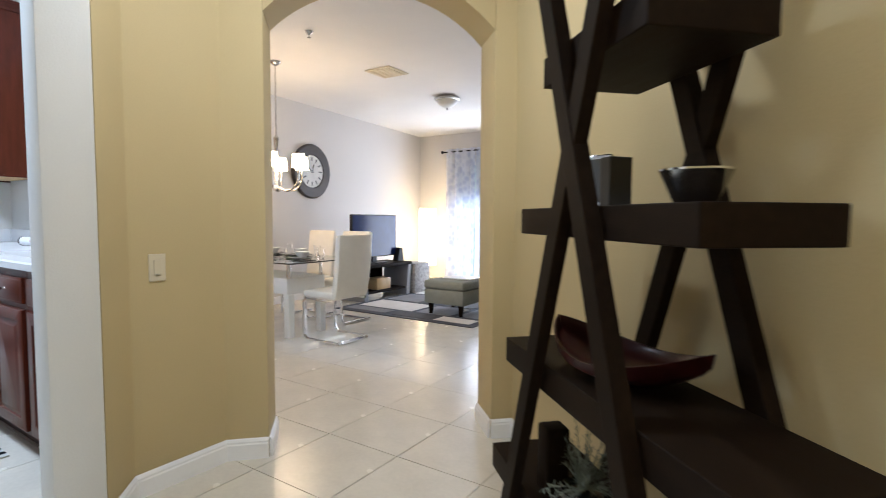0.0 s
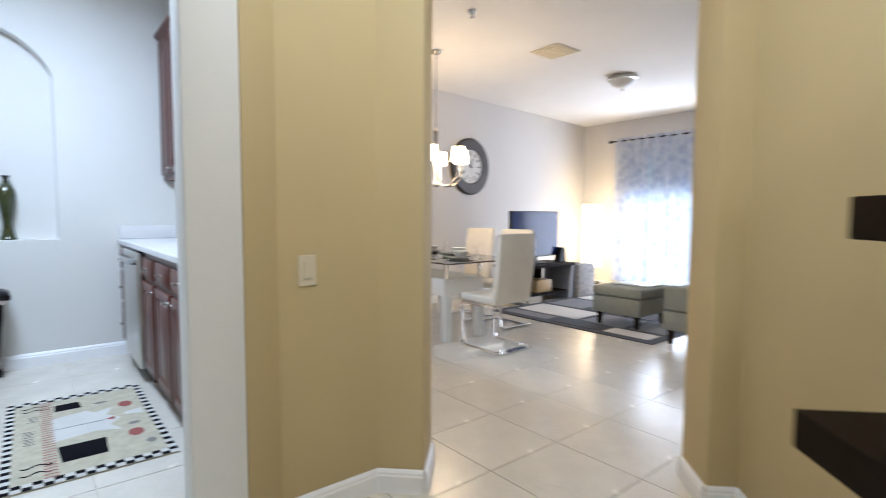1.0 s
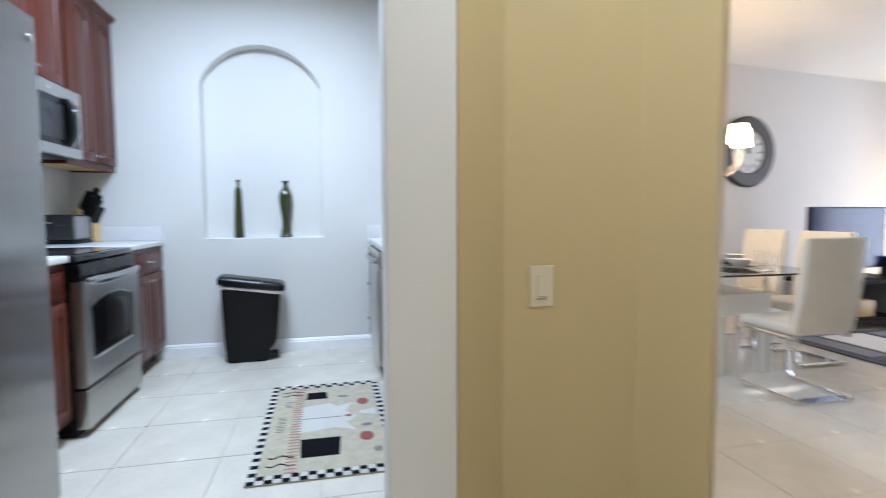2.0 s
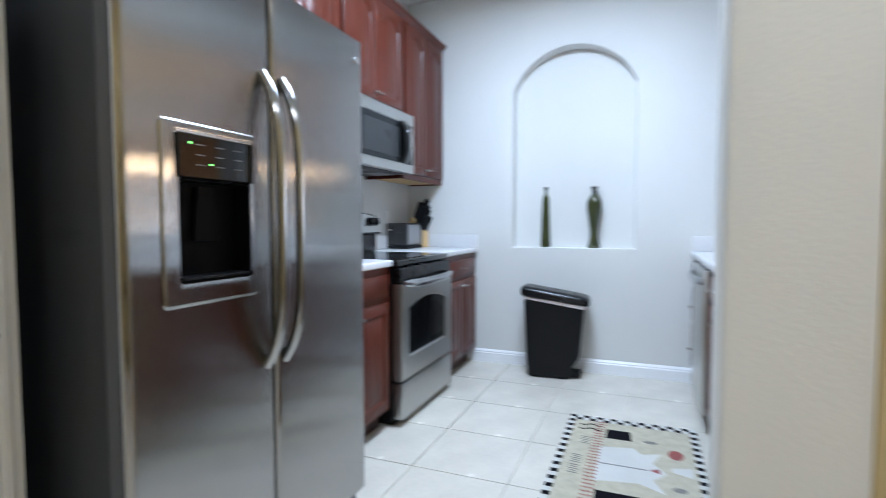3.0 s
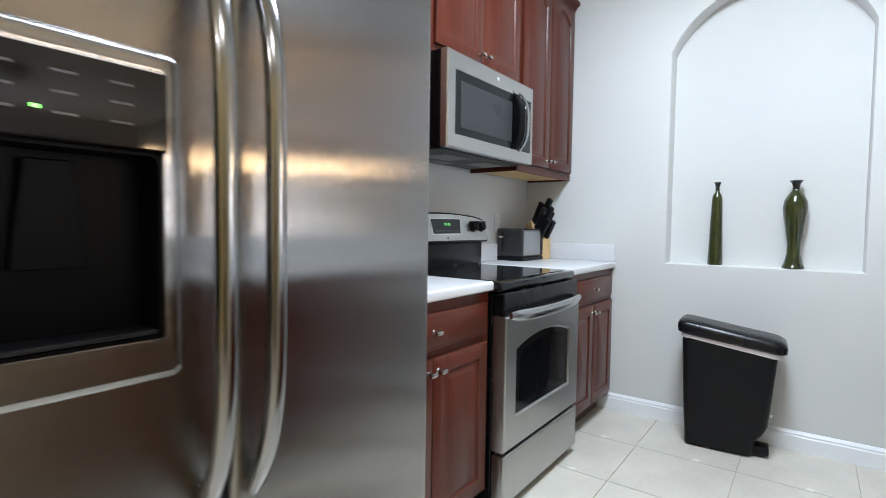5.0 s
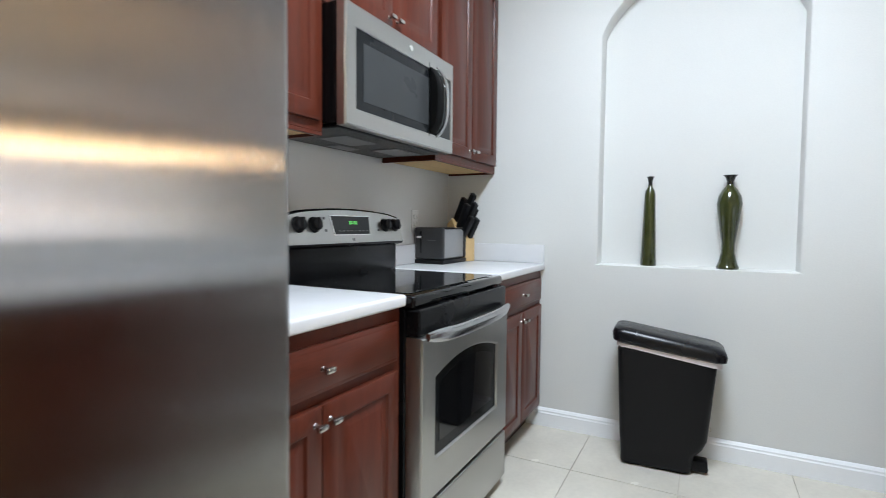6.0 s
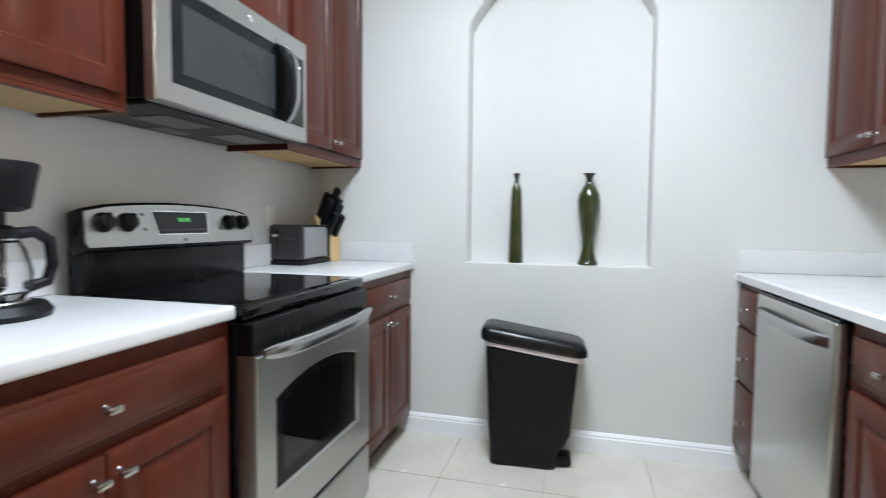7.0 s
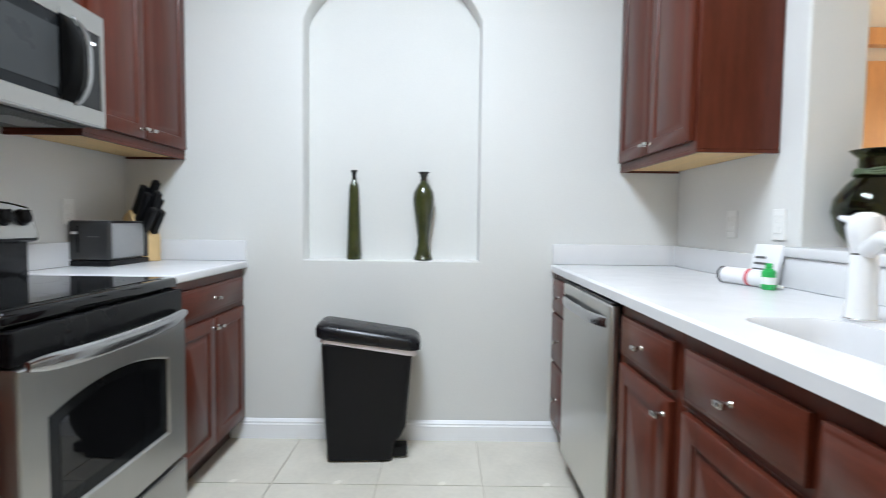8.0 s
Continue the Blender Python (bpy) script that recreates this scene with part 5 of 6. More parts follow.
structure("trim_door_head", box((-0.615, -0.8495, 2.071), (0.403, -0.832, 2.14), 0.003, 2), M_CASING)

# ---- kitchen ceiling light ----
fix = thing("ceiling_light", pose(-2.3, -0.1, KITCHEN_CEIL - 0.001), "white box ceiling light over the kitchen floor", "ceiling light")
part("frame", box((-0.64, -0.33, -0.07), (0.64, 0.33, 0.0), 0.01, 2), M_TRIM, fix)


# ---- hall: etagere shelf and what stands on it ----
def etagere():
    c = thing("etagere_shelf", HALL_FRAME @ pose(-0.008, 0, 0), "dark espresso wooden pyramid shelf with crossed legs", "shelf")
    for z, t, a in ((0.300, 0.080, 0.62), (0.708, 0.075, 0.49), (1.116, 0.070, 0.371), (1.492, 0.075, 0.224), (1.82, 0.06, 0.12)):
        part("shelf_board", box((-a, -0.378, z), (a, -0.106, z + t), 0.003, 2), M_ESPRESSO, c, "thick espresso board")
    for y in (-0.417, -0.105):
        for s in (-1, 1):
            foot, top = 0.50 * s, -0.222 * s
            k = 0.0 if s > 0 else 0.003
            hw = 0.030
            bm = prism([(foot - hw, 0.0), (foot + hw, 0.0), (top + hw, 1.90), (top - hw, 1.90)], y + k, y + 0.038 - k, "y", 0.002)
            part("leg", bm, M_ESPRESSO, c, "slanted crossing leg")
    return c


etagere()
m_box = surface("dark_pewter_box", (0.022, 0.023, 0.025), 0.35, vary=0.2, scale=14, bump=0.05)
bx = thing("storage_box", HALL_FRAME @ pose(-0.085, -0.25, 1.187, 0, 0, 8), "dark grey upright box on the shelf", "box")
part("case", box((-0.022, -0.032, 0), (0.016, 0.032, 0.118), 0.003, 2), m_box, bx)
fr = thing("photo_frame", HALL_FRAME @ pose(-0.16, -0.27, 1.187, -10, 0, 35), "small silver photo frame on the shelf", "frame")
part("rim", box((-0.04, -0.008, 0), (0.04, 0.008, 0.135), 0.004, 2), M_CHROME, fr)
part("picture", box((-0.030, -0.0095, 0.012), (0.030, -0.0085, 0.122)), M_PRINT, fr, "grey faded print")
bw = thing("metal_bowl", HALL_FRAME @ pose(0.175, -0.24, 1.187), "dark glazed bowl with a silver rim band", "bowl")
part("bowl", lathe([(0.034, 0), (0.038, 0.004), (0.050, 0.030), (0.064, 0.062), (0.060, 0.061), (0.046, 0.032), (0.030, 0.010)], 30), surface("polished_pewter", (0.34, 0.34, 0.33), 0.18, metal=1.0, vary=0.15, bump=0.0), bw, "", True)
part("rim_band", lathe([(0.0645, 0.0622), (0.065, 0.066), (0.060, 0.066), (0.0595, 0.0622)], 30), M_CHROME, bw, "silver rim", True)


def boat_bowl():
    c = tagged(new("boat_bowl"), "long dark red lacquered boat-shaped bowl", "bowl")
    c.matrix_basis = HALL_FRAME @ pose(-0.060, -0.235, 0.784, 0, 0, 16)
    bm = bmesh.new()
    n, L = 22, 0.232
    outer, inner = [], []
    for i in range(n + 1):
        s = 2 * i / n - 1
        half = 0.125 * (1 - s * s) ** 0.8 + 0.002
        rise = 0.050 + 0.060 * abs(s) ** 1.8
        x = L * s
        row = []
        for k in range(9):
            q = math.pi * k / 8
            row.append((x * (0.80 + 0.20 * abs(math.cos(q)) ** 2), -half * math.cos(q), 0.0 + rise - (rise - 0.001 - 0.050 * abs(s) ** 3) * math.sin(q) ** 0.7))
        outer.append([bm.verts.new(p) for p in row])
        inner.append([bm.verts.new((x * 0.985 * (0.8 + 0.2 * abs(math.cos(math.pi * k / 8)) ** 2), p[1] * 0.93, p[2] + (0.006 if 0 < k < 8 else 0.0))) for k, p in enumerate(row)])
    for g, flip in ((outer, False), (inner, True)):
        for i in range(n):
            for k in range(8):
                f = (g[i][k], g[i][k + 1], g[i + 1][k + 1], g[i + 1][k])
                bm.faces.new(f if not flip else tuple(reversed(f)))
    for i in range(n):
        bm.faces.new((outer[i][0], outer[i + 1][0], inner[i + 1][0], inner[i][0]))
        bm.faces.new((outer[i + 1][8], outer[i][8], inner[i][8], inner[i + 1][8]))
    part("hull", bm, M_BOWL, c, "", True)


boat_bowl()


def shelf_plant():
    c = thing("potted_plant", HALL_FRAME @ pose(-0.14, -0.29, 0.381), "small silvery green plant in a dark pot on the shelf", "plant")
    part("pot", lathe([(0.040, 0), (0.055, 0.06), (0.060, 0.09), (0.056, 0.092), (0.050, 0.080)], 20), M_VBLACK, c, "", True)
    rnd = random.Random(4)
    bm = bmesh.new()
    for k in range(34):
        a, e, L = rnd.uniform(0, 6.28), rnd.uniform(0.35, 1.45), rnd.uniform(0.09, 0.19)
        d = Vector((math.cos(a) * math.cos(e), math.sin(a) * math.cos(e), math.sin(e)))
        base = Vector((0, 0, 0.085))
        line = [base + d * (L * q) + Vector((0, 0, -0.045 * q * q * math.cos(e))) for q in np.linspace(0, 1, 6)]
        tube(line, [0.0016, 0.0014, 0.0012, 0.001, 0.0008, 0.0005], 4, bm)
        for q in range(30):
            t0 = 0.12 + 0.86 * q / 29
            p = base + d * (L * t0) + Vector((0, 0, -0.045 * t0 * t0 * math.cos(e)))
            g = (Vector((rnd.uniform(-1, 1), rnd.uniform(-1, 1), rnd.uniform(-1, 1))).normalized() * 0.8 + d * 0.7).normalized()
            wd = g.cross(d).normalized() * rnd.uniform(0.0011, 0.0018)
            h = rnd.uniform(0.012, 0.024)
            v = [bm.verts.new(x) for x in (p - wd * 0.5, p + wd * 0.5, p + g * h * 0.6 + wd, p + g * h, p + g * h * 0.6 - wd)]
            bm.faces.new(v)
    tagged(part("leaves", bm, M_SPRIG, c, "fine silvery green needles"), kind="stuff")
    b = thing("wine_bottle_box", HALL_FRAME @ pose(-0.30, -0.30, 0.381), "dark upright wooden box on the bottom shelf", "box")
    part("case", box((-0.035, -0.035, 0), (0.035, 0.035, 0.19), 0.008, 3), M_ESPRESSO, b, "", True)


shelf_plant()


# ---- living and dining room ----
M_LEATHER = surface("white_faux_leather", (0.74, 0.71, 0.64), 0.4, vary=0.05, scale=10, fine=180, bump=0.08)
M_SOFA = surface("grey_green_upholstery", (0.25, 0.25, 0.21), 0.9, vary=0.10, scale=14, fine=320, bump=0.3)
M_RUGD = surface("dark_grey_rug_pile", (0.075, 0.078, 0.090), 0.95, vary=0.15, fine=300, bump=0.4)
M_RUGM = surface("mid_grey_rug_pile", (0.22, 0.22, 0.235), 0.95, vary=0.12, fine=300, bump=0.4)
M_RUGW = surface("off_white_rug_pile", (0.68, 0.66, 0.63), 0.95, vary=0.06, fine=300, bump=0.4)
M_SHADE = glow("lit_lamp_shade", (1.0, 0.68, 0.36), 24.0, (0.9, 0.85, 0.7))
M_PAPER = glow("lit_paper_shade", (1.0, 0.74, 0.42), 6.5, (0.9, 0.85, 0.7))
M_FROST = surface("frosted_lamp_glass", (0.75, 0.74, 0.70), 0.3, vary=0.04, bump=0.0)
M_TABLEGLASS = glass("smoked_table_glass", (0.42, 0.46, 0.46), 0.02)


def dining_chair():
    c = thing("dining_chair", pose(-2.19, 3.28, 0, 0, 0, 90), "white faux-leather high-back cantilever dining chair with chrome frame", "chair", "chairs round the table")
    part("seat", box((-0.21, -0.22, 0.41), (0.21, 0.21, 0.475), 0.022, 3), M_LEATHER, c, "", True)
    bm = prism([(-0.225, 0.43), (-0.165, 0.43), (-0.195, 0.70), (-0.235, 1.0), (-0.280, 1.0), (-0.265, 0.70)], -0.215, 0.215, "x", 0.018)
    part("backrest", bm, M_LEATHER, c, "", True)
    for x in (-0.20, 0.20):
        pts = [(x, -0.20, 0.395), (x, 0.17, 0.395), (x, 0.205, 0.36), (x, 0.205, 0.05), (x, 0.17, 0.016), (x, -0.24, 0.016)]
        bm = bmesh.new()
        for p, q in zip(pts, pts[1:]):
            tube([p, q], 0.014, 8, bm)
        part("leg_frame", bm, M_CHROME, c, "bent chrome tube", True)
    part("foot_plate", box((-0.20, -0.25, 0.001), (0.20, -0.17, 0.012), 0.003, 1), M_CHROME, c, "flat chrome foot bar")
    return c


chair = dining_chair()
copy_thing(chair, pose(-2.74, 3.92, 0, 0, 0, 180))
copy_thing(chair, pose(-2.76, 2.56, 0, 0, 0, 0))
copy_thing(chair, pose(-3.30, 3.92, 0, 0, 0, 180))


def dining_table():
    c = thing("dining_table", pose(-3.05, 3.25, 0), "glass-topped dining table on white pedestal legs", "table")
    part("tabletop", box((-0.80, -0.45, 0.738), (0.80, 0.45, 0.750), 0.004, 2), M_TABLEGLASS, c, "smoked glass top")
    part("shelf", box((-0.50, -0.24, 0.420), (0.50, 0.24, 0.575), 0.006, 2), M_WHITE, c, "thick white lower box")
    for x in (-0.48, 0.48):
        for y in (-0.2, 0.2):
            part("leg", box((x - 0.035, y - 0.035, 0.0), (x + 0.035, y + 0.035, 0.4195), 0.004, 2), M_WHITE, c, "square white leg")
            part("support", lathe([(0.02, 0.5755), (0.02, 0.7375)], 14), M_CHROME, c, "chrome support", True, pose(x, y, 0))


dining_table()


def place_setting(x, y):
    p = thing("dinner_plate", pose(x, y, 0.751), "dark and white stacked dinner plate on the table", "plate", "plates on the table")
    part("plate", lathe([(0.06, 0), (0.125, 0.012), (0.128, 0.016), (0.06, 0.006)], 26), M_BGLASS, p, "", True)
    b = thing("soup_bowl", pose(x, y, 0.768), "white soup bowl on a plate", "bowl", "bowls on the table")
    part("bowl", lathe([(0.035, 0), (0.060, 0.03), (0.072, 0.055), (0.068, 0.055), (0.030, 0.010)], 24), M_WHITE, b, "", True)
    g = thing("drinking_glass", pose(x + 0.13, y + 0.12, 0.751), "clear drinking glass on the table", "glass", "glasses on the table")
    part("tumbler", lathe([(0.030, 0), (0.036, 0.11), (0.034, 0.11), (0.028, 0.006)], 20), M_GLASS, g, "", True)
    n = thing("table_napkin", pose(x - 0.16, y + 0.02, 0.751), "folded green napkin beside a plate", "napkin", "napkins on the table")
    part("cloth", box((-0.03, -0.08, 0), (0.03, 0.08, 0.012), 0.004, 2), M_LEAF, n, "", True)


for px, py in ((-2.55, 3.20), (-2.90, 3.48), (-2.85, 2.98), (-3.35, 3.48), (-3.35, 2.98)):
    place_setting(px, py)


def chandelier():
    c = thing("chandelier", pose(-3.03, 3.29, 0), "nickel chandelier with lit white drum shades", "chandelier")
    part("canopy", lathe([(0.02, 2.70), (0.055, 2.725), (0.06, 2.739)], 22), M_NICKEL, c, "", True)
    part("chain", tube([(0, 0, 2.70), (0, 0, 2.00)], 0.006, 8), M_NICKEL, c, "", True)
    part("stem", lathe([(0.012, 1.42), (0.035, 1.45), (0.018, 1.50), (0.022, 1.70), (0.012, 1.80), (0.028, 1.97), (0.008, 2.0)], 18), M_NICKEL, c, "turned stem", True)
    for k in range(6):
        a = radians(60 * k + 12)
        ca, sa = math.cos(a), math.sin(a)
        pts = [(ca * r, sa * r, z) for r, z in ((0.02, 1.47), (0.10, 1.43), (0.19, 1.44), (0.255, 1.50), (0.275, 1.57), (0.275, 1.655))]
        arm = part("arm", tube(pts, 0.009, 8), M_NICKEL, c, "curved nickel arm", True)
        part("shade", lathe([(0.056, 1.66), (0.068, 1.66), (0.056, 1.795), (0.050, 1.795)], 20), M_SHADE, arm, "lit white drum shade", True, pose(ca * 0.275, sa * 0.275, 0))


chandelier()
bulb("chandelier_bulbs", (-3.03, 3.29, 1.72), 14, (1.0, 0.70, 0.42), 0.04)


def wall_clock():
    y, z, r = 4.88, 1.81, 0.385
    x = LW[0][0] + (LW[1][0] - LW[0][0]) * (y - LW[0][1]) / (LW[1][1] - LW[0][1])
    c = thing("wall_clock", pose(x + 0.004, y, z, 0, 90, 6), "large round wall clock with dark rim and pale face", "clock")
    m_rim = surface("dark_brown_clock_rim", (0.045, 0.035, 0.03), 0.5, vary=0.3, scale=12)
    m_face = surface("aged_clock_face", (0.66, 0.65, 0.62), 0.5, vary=0.12, scale=9)
    part("rim", lathe([(r, 0.0), (r, 0.03), (r - 0.02, 0.045), (0.24, 0.040), (0.23, 0.022), (0.05, 0.02)], 48), m_rim, c, "wide dark rim", True)
    part("face", lathe([(0.229, 0.0205), (0.229, 0.026)], 44), m_face, c, "pale weathered face")
    for k in range(12):
        bm = box((-0.010, 0.145, 0.0265), (0.010, 0.205, 0.028))
        part("hour_mark", bm, M_PRINT, c, "dark hour mark", False, pose(0, 0, 0, 0, 0, 30 * k))
    part("hour_hand", box((-0.008, -0.02, 0.0285), (0.008, 0.11, 0.031)), M_BLACK, c, "", False, pose(0, 0, 0, 0, 0, 70))
    part("minute_hand", box((-0.006, -0.03, 0.0315), (0.006, 0.17, 0.033)), M_BLACK, c, "", False, pose(0, 0, 0, 0, 0, 150))


wall_clock()


def television():
    s = thing("tv_stand", pose(-3.58, 5.45, 0), "low dark wooden television stand with slanted grey legs", "tv stand")
    m_leg = surface("grey_painted_leg", (0.30, 0.31, 0.34), 0.5, vary=0.1)
    part("top_board", box((-0.24, -0.55, 0.46), (0.26, 0.55, 0.50), 0.004, 2), M_ESPRESSO, s)
    part("lower_board", box((-0.22, -0.42, 0.10), (0.24, 0.42, 0.13), 0.004, 2), M_ESPRESSO, s)
    part("back_board", box((-0.23, -0.42, 0.1305), (-0.215, 0.42, 0.4595)), M_ESPRESSO, s)
    for e in (-1, 1):
        part("leg", prism([(0.55 * e, 0.4595), (0.47 * e, 0.4595), (0.42 * e, 0.0), (0.50 * e, 0.0)], -0.22, 0.255, "x", 0.003), m_leg, s, "slanted grey leg")
    b = thing("storage_basket", pose(-3.50, 5.42, 0.1315), "woven tan basket on the lower board", "basket")
    part("basket", box((-0.12, -0.15, 0), (0.12, 0.15, 0.16), 0.012, 2), M_BLOCK, b, "", True)
    t = thing("television", pose(-3.55, 5.40, 0.501, 0, 0, 3), "flat-screen television, the window's reflection put into its blue screen colour", "television")
    # blue base colour stands in for the window mirrored in the screen
    m_scr = surface("reflection_blue_screen", (0.010, 0.024, 0.105), 0.14, spec=0.35, vary=0.2, bump=0.0)
    part("bezel", box((-0.025, -0.51, 0.09), (0.02, 0.51, 0.70), 0.005, 2), M_PLASTIC, t, "thin black bezel")
    part("screen", box((0.0203, -0.495, 0.105), (0.0225, 0.495, 0.685)), m_scr, t, "screen coloured blue for the reflected window")
    part("neck", box((-0.02, -0.05, 0.012), (0.01, 0.05, 0.0895)), M_PLASTIC, t)
    part("foot", box((-0.10, -0.22, 0.0), (0.10, 0.22, 0.012), 0.003, 1), M_PLASTIC, t)
    f = thing("speaker_box", pose(-3.52, 5.93, 0.501), "small dark speaker on the stand", "speaker")
    part("case", prism([(-0.09, 0.0), (0.06, 0.0), (0.03, 0.20), (-0.03, 0.20)], -0.05, 0.05, "x", 0.004), M_PLASTIC, f)
    q = thing("patterned_cube", pose(-3.48, 6.22, 0), "patterned grey storage cube beside the stand", "storage cube")
    m_pat = surface("mottled_grey_fabric", (0.36, 0.35, 0.34), 0.8, vary=0.45, scale=26, fine=60)
    part("cube", box((-0.2, -0.19, 0), (0.2, 0.19, 0.46), 0.01, 2), m_pat, q, "", True)


television()


def floor_lamp():
    c = thing("floor_lamp", pose(-4.12, 7.55, 0), "tall paper column floor lamp, lit warm", "floor lamp")
    part("foot", lathe([(0.15, 0.001), (0.15, 0.02), (0.03, 0.03)], 24), M_BLACK, c, "black round foot", True)
    part("pole", lathe([(0.010, 0.0305), (0.010, 0.30)], 10), M_BLACK, c)
    bm = bmesh.new()
    n, rings = 28, []
    for k in range(19):
        z = 0.28 + 1.05 * k / 18
        r = 0.155 + 0.006 * (k % 2)
        rings.append([bm.verts.new((r * math.cos(2 * math.pi * i / n), r * math.sin(2 * math.pi * i / n), z)) for i in range(n)])
    for a, b in zip(rings, rings[1:]):
        for i in range(n):
            bm.faces.new((a[i], a[(i + 1) % n], b[(i + 1) % n], b[i]))
    part("paper_shade", bm, M_PAPER, c, "ribbed glowing paper shade", True)


floor_lamp()
bulb("floor_lamp_bulb", (-4.05, 7.3, 1.35), 3.5, WARM, 0.1)


def curtains():
    m, n, b = nodes_of("pale_blue_patterned_curtain")
    tc, vo, ra = (n.nodes.new(k) for k in ("ShaderNodeTexCoord", "ShaderNodeTexVoronoi", "ShaderNodeValToRGB"))
    vo.inputs["Scale"].default_value = 9.0
    n.links.new(tc.outputs["Object"], vo.inputs["Vector"])
    n.links.new(vo.outputs["Distance"], ra.inputs[0])
    ra.color_ramp.elements[0].color, ra.color_ramp.elements[1].color = (0.62, 0.66, 0.80, 1), (0.80, 0.83, 0.91, 1)
    ra.color_ramp.elements[0].position, ra.color_ramp.elements[1].position = 0.25, 0.6
    tr, mx = n.nodes.new("ShaderNodeBsdfTranslucent"), n.nodes.new("ShaderNodeMixShader")
    n.links.new(ra.outputs[0], b.inputs["Base Color"])
    n.links.new(ra.outputs[0], tr.inputs[0])
    socket(b, "Roughness", 0.9)
    mx.inputs[0].default_value = 0.6
    n.links.new(b.outputs[0], mx.inputs[1])
    n.links.new(tr.outputs[0], mx.inputs[2])
    n.links.new(mx.outputs[0], n.nodes["Material Output"].inputs[0])
    rod = thing("curtain_rod", pose(-2.9, 7.88, 2.39), "dark curtain rod with ball ends above the window", "curtain rod")
    part("rod", tube([(-1.10, 0, 0), (1.35, 0, 0)], 0.012, 10), M_BLACK, rod, "", True)
    for x in (-1.12, 1.37):
        part("finial", lathe([(0.006, -0.03), (0.028, -0.015), (0.03, 0.0), (0.022, 0.02), (0.006, 0.03)], 16), M_BLACK, rod, "round finial", True, pose(x, 0, 0, 0, 90, 0))
    for k, (x0, x1) in enumerate(((-3.95, -3.32), (-3.31, -2.60), (-2.58, -1.75))):
        c = tagged(new("curtain"), "pale blue patterned curtain hanging on rings, backlit", "curtain", "curtains at the window")
        c.matrix_basis = pose(x0, 7.88, 0.04)
        bm = bmesh.new()
        m_, rows = 48, []
        for z, amp in ((0.0, 0.045), (0.8, 0.040), (1.6, 0.035), (2.30, 0.030), (2.40, 0.028)):
            rows.append([bm.verts.new(((x1 - x0) * i / m_, 1.3 * amp * math.sin(i * 0.52 + 0.25 * z) + 0.014 * math.sin(i * 1.31 + z), z)) for i in range(m_ + 1)])
        for a, bb in zip(rows, rows[1:]):
            for i in range(m_):
                bm.faces.new((a[i], a[i + 1], bb[i + 1], bb[i]))
        part("fabric", bm, m, c, "", True)
        for i in range(5):
            bm = lathe([(0.024, -0.004), (0.030, 0.0), (0.024, 0.004), (0.019, 0.0), (0.024, -0.0039)], 18)
            part("grommet", bm, M_CHROME, c, "chrome eyelet ring", True, pose((x1 - x0) * (0.1 + 0.2 * i), 0.0, 2.35, 0, 90, 0))


curtains()
win = tagged(thing("window_1", pose(WIN_X0, 8.0, 0), "white-framed sliding glass door behind the curtains", "window"), kind="structure")
for name, lo, hi in (("window_frame", (0.0, 0.05, 0.0), (0.06, 0.12, WIN_Z1)), ("window_frame", (1.89, 0.05, 0.0), (1.95, 0.12, WIN_Z1)), ("window_frame", (0.06, 0.05, WIN_Z1 - 0.06), (1.89, 0.12, WIN_Z1)), ("mullion", (0.95, 0.05, 0.0), (1.0, 0.12, WIN_Z1 - 0.06))):
    part(name, box(lo, hi, 0.004, 1), M_TRIM, win)
pane = part("pane", box((0.06, 0.08, 0.0), (1.89, 0.086, WIN_Z1 - 0.06)), M_GLASS, win)
pane.visible_shadow = False
structure("ground", box((-40, 8.2, -0.25), (40, 60, -0.12)), surface("lawn", (0.06, 0.09, 0.03), 0.9, vary=0.3, scale=3))


def seat_block(name, m, size, h, label, category, arms=False):
    c = thing(name, m, label, category)
    w, d = size
    part("frame", box((-w / 2, -d / 2, 0.13), (w / 2, d / 2, 0.30), 0.012, 2), M_SOFA, c, "", True)
    part("cushion", box((-w / 2 + (0.16 if arms else -0.01), -d / 2 - 0.01, 0.301), (w / 2 - (0.16 if arms else -0.01), d / 2 + 0.01, h), 0.035, 4), M_SOFA, c, "", True)
    for x in (-w / 2 + 0.06, w / 2 - 0.06):
        for y in (-d / 2 + 0.06, d / 2 - 0.06):
            part("leg", lathe([(0.022, 0), (0.034, 0.129)], 4), M_ESPRESSO, c, "tapered dark wooden leg", False, pose(x, y, 0, 0, 0, 45))
    if arms:
        for x in (-w / 2, w / 2 - 0.155):
            part("arm", box((x, -d / 2, 0.301), (x + 0.155, d / 2, 0.52), 0.03, 3), M_SOFA, c, "square upholstered arm", True)
        part("back", box((-w / 2 + 0.16, d / 2 - 0.22, h + 0.001), (w / 2 - 0.16, d / 2, 0.85), 0.05, 4), M_SOFA, c, "upholstered back", True)
    return c


seat_block("ottoman", pose(-1.925, 5.06, 0.016), (0.54, 0.62), 0.405, "grey-green upholstered ottoman with dark legs on the rug", "ottoman")
seat_block("sofa", pose(-0.875, 5.49, 0.001, 0, 0, -90), (1.9, 0.90), 0.50, "grey-green upholstered sofa with square arms", "sofa", arms=True)
mg = thing("magazine_tray", pose(-1.90, 5.12, 0.4225), "pale flat tray lying on the ottoman", "tray")
part("tray", box((-0.20, -0.13, 0), (0.20, 0.13, 0.014), 0.004, 2), M_WHITE, mg)


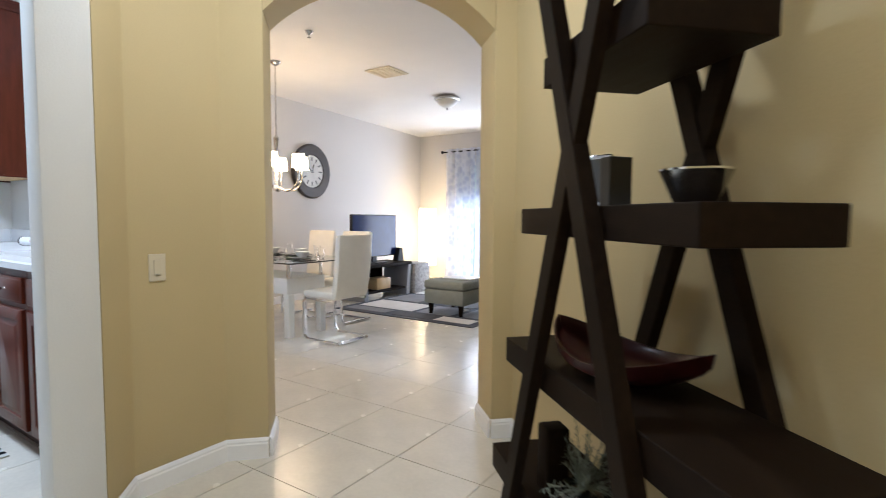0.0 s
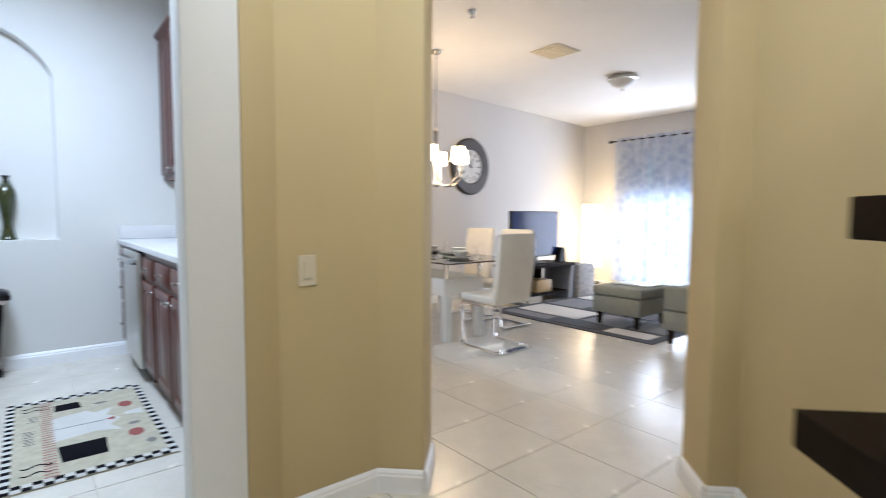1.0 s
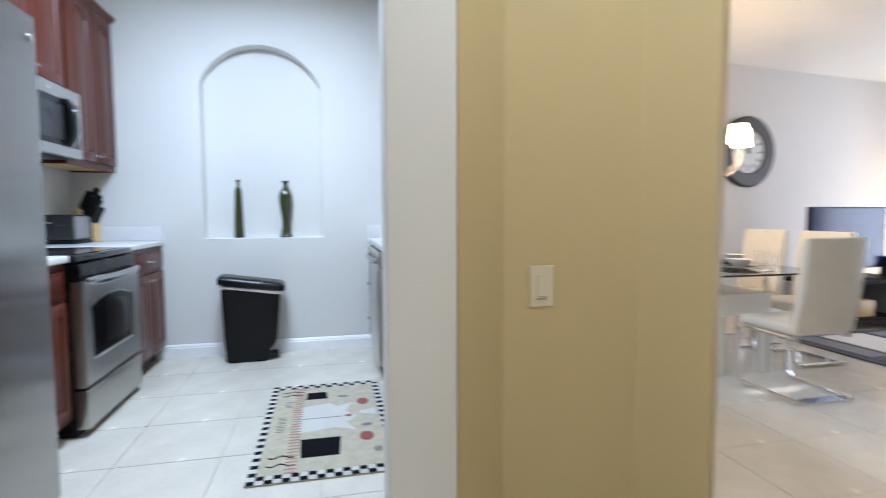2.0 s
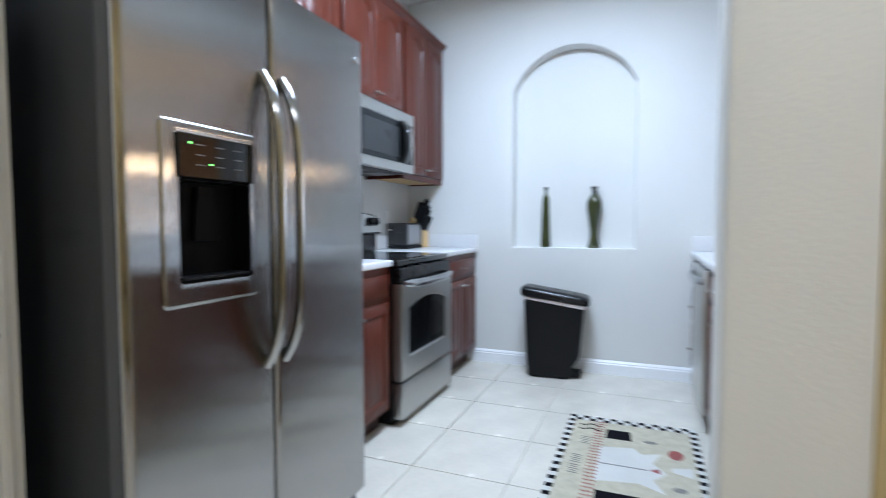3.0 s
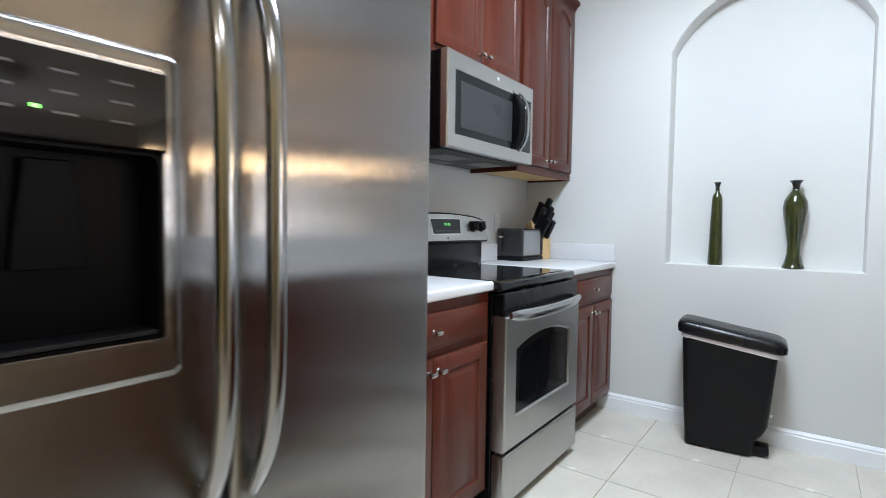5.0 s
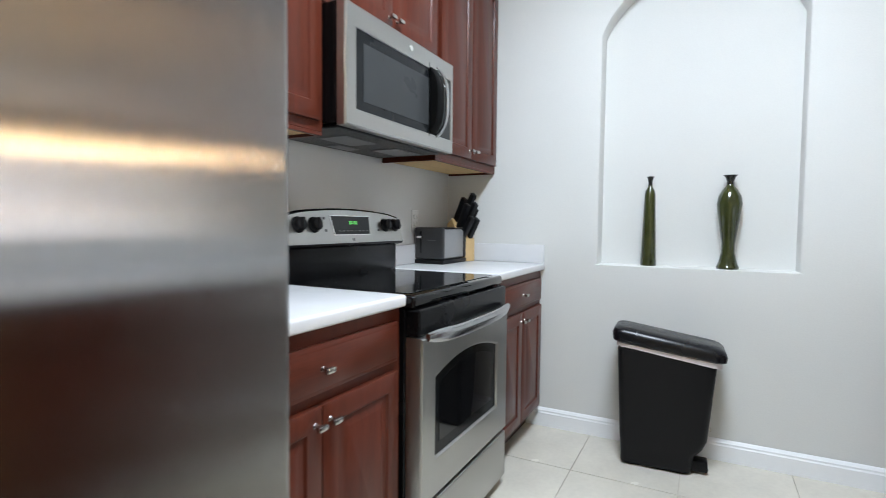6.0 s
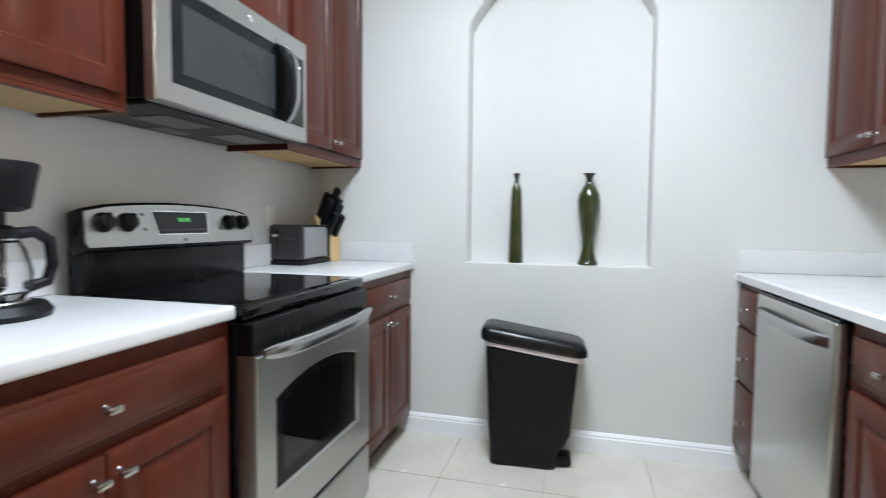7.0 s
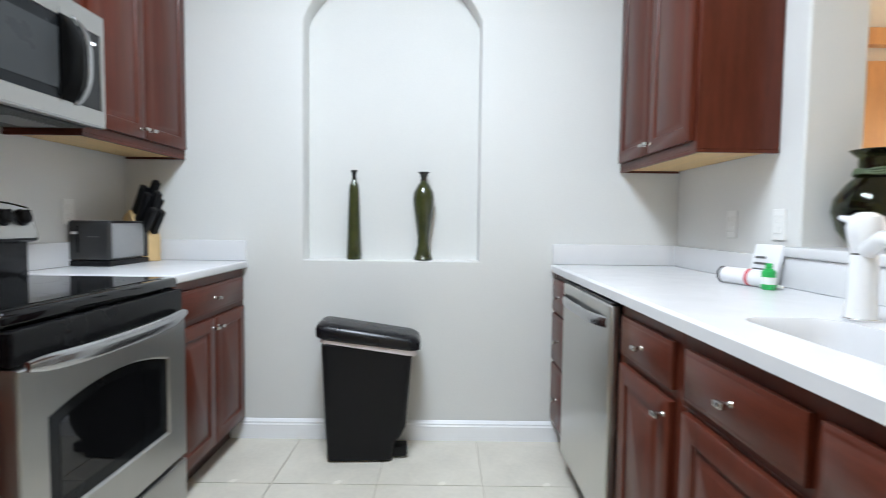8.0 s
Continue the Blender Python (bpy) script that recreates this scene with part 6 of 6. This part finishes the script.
def area_rug():
    x0, x1, y0, y1 = -3.36, -1.335, 4.41, 7.05
    c = thing("area_rug", pose(x0, y0, 0.001), "grey, black and white geometric living room rug", "rug")
    part("backing", box((0, 0, 0), (x1 - x0, y1 - y0, 0.009), 0.003, 1), M_RUGD, c)
    cells = [(0.10, 0.10, 0.75, 0.30, M_RUGM), (0.10, 0.36, 0.95, 0.85, M_RUGW), (1.02, 0.36, 1.50, 0.85, M_RUGM), (0.83, 0.08, 1.40, 0.30, M_RUGD), (1.46, 0.10, 1.93, 0.32, M_RUGW), (1.58, 0.40, 1.93, 1.10, M_RUGM),
             (0.10, 0.93, 0.62, 1.50, M_RUGM), (0.70, 0.93, 1.50, 1.30, M_RUGD), (0.70, 1.38, 1.50, 1.90, M_RUGW), (1.58, 1.18, 1.93, 1.90, M_RUGD), (0.10, 1.58, 0.62, 2.50, M_RUGW), (0.70, 1.98, 1.93, 2.50, M_RUGM)]
    for a, b, p, q, mat in cells:
        part("rug_panel", box((a, b, 0.0092), (p, q, 0.0135), 0.001, 1), mat, c)


area_rug()

v = thing("ceiling_vent", pose(-2.30, 4.18, LIVING_CEIL - 0.001), "cream square ceiling air vent", "vent")
part("frame", box((-0.17, -0.17, -0.012), (0.17, 0.17, 0.0), 0.004, 1), M_OFFWHITE, v)
for k in range(7):
    part("slat", box((-0.14, -0.14 + 0.042 * k, -0.022), (0.14, -0.118 + 0.042 * k, -0.0125), 0.002, 1), M_OFFWHITE, v)
s = thing("sprinkler_head", pose(-2.09, 2.90, LIVING_CEIL - 0.001), "small brass ceiling sprinkler head", "sprinkler")
part("escutcheon", lathe([(0.012, -0.03), (0.03, -0.008), (0.035, 0.0)], 18), M_NICKEL, s, "", True)
part("deflector", lathe([(0.014, -0.055), (0.016, -0.052), (0.004, -0.05), (0.004, -0.0305)], 14), M_NICKEL, s, "", True)
f = thing("flush_ceiling_light", pose(-2.36, 5.48, LIVING_CEIL - 0.001), "flush ceiling light with nickel rim and frosted bowl", "ceiling light")
part("rim", lathe([(0.15, -0.05), (0.165, -0.04), (0.16, -0.01), (0.14, 0.0)], 32), M_NICKEL, f, "nickel rim", True)
part("glass_bowl", lathe([(0.015, -0.14), (0.06, -0.13), (0.11, -0.10), (0.148, -0.0505)], 30), M_FROST, f, "frosted glass bowl", True)
part("finial", lathe([(0.004, -0.17), (0.014, -0.155), (0.008, -0.1405)], 14), M_NICKEL, f, "", True)

# added cased door; its orange colour holds the warm lamplight on the dining room wall
dd = tagged(thing("door_2", pose(-4.02, 2.62, 0, 0, 0, 90), "added cased door on the dining room wall, coloured orange for lamplight", "door"), kind="structure")
m_door = surface("lamplit_orange_door", (0.55, 0.29, 0.12), 0.4, vary=0.15, scale=5, fine=40, stretch=(5, 5, 0.6))
part("leaf", box((-0.30, -0.035, 0.0), (0.50, 0.0, 2.03), 0.003, 1), m_door, dd)
part("casing", box((-0.38, -0.04, 0.0), (-0.301, 0.01, 2.11), 0.004, 2), m_door, dd)
part("casing", box((0.501, -0.04, 0.0), (0.58, 0.01, 2.11), 0.004, 2), m_door, dd)
part("head_casing", box((-0.38, -0.045, 2.111), (0.58, 0.01, 2.20), 0.004, 2), m_door, dd)


# ---- floor tiles ----
PITCH, TX0, TY0 = 0.465, -3.456, -0.592
tile_bm = box((0.0025, 0.0025, -0.006), (PITCH - 0.0025, PITCH - 0.0025, 0.0))
tile_mesh = mesh_of("tile", tile_bm, M_TILE)
close_mesh = mesh_of("tile", box((0.0013, 0.0013, -0.006), (PITCH - 0.0013, PITCH - 0.0013, 0.0)), M_TILE)   # tighter joints past the arch
floor_ob = bpy.data.objects["floor"]
far_tiles = bmesh.new()
count = 0
for i in range(-2, 15):
    for j in range(-3, 20):
        x, y = TX0 + i * PITCH, TY0 + j * PITCH
        if not (-4.9 < x < 2.4 and -1.6 < y < 8.0):
            continue
        near = (y < 3.1 and not (y > 1.4 and x < -1.6)) or (-2.6 < x < 0.4 and y < 4.6)
        if near and count < 300:
            t = new("tile", tile_mesh if y < 1.9 else close_mesh)
            t.parent = floor_ob
            t.matrix_basis = pose(x, y, 0, 0, 0, 0)
            count += 1
        else:
            g = 0.0013
            q = [far_tiles.verts.new((x + a, y + b, 0.0)) for a, b in ((g, g), (PITCH - g, g), (PITCH - g, PITCH - g), (g, PITCH - g))]
            p = [far_tiles.verts.new((x + a, y + b, -0.006)) for a, b in ((g, g), (PITCH - g, g), (PITCH - g, PITCH - g), (g, PITCH - g))]
            far_tiles.faces.new(q)
            for k in range(4):
                far_tiles.faces.new((p[k], p[(k + 1) % 4], q[(k + 1) % 4], q[k]))
tagged(part("far_tiles", far_tiles, M_TILE, floor_ob, "cream ceramic tiles of the living room"), kind="stuff")
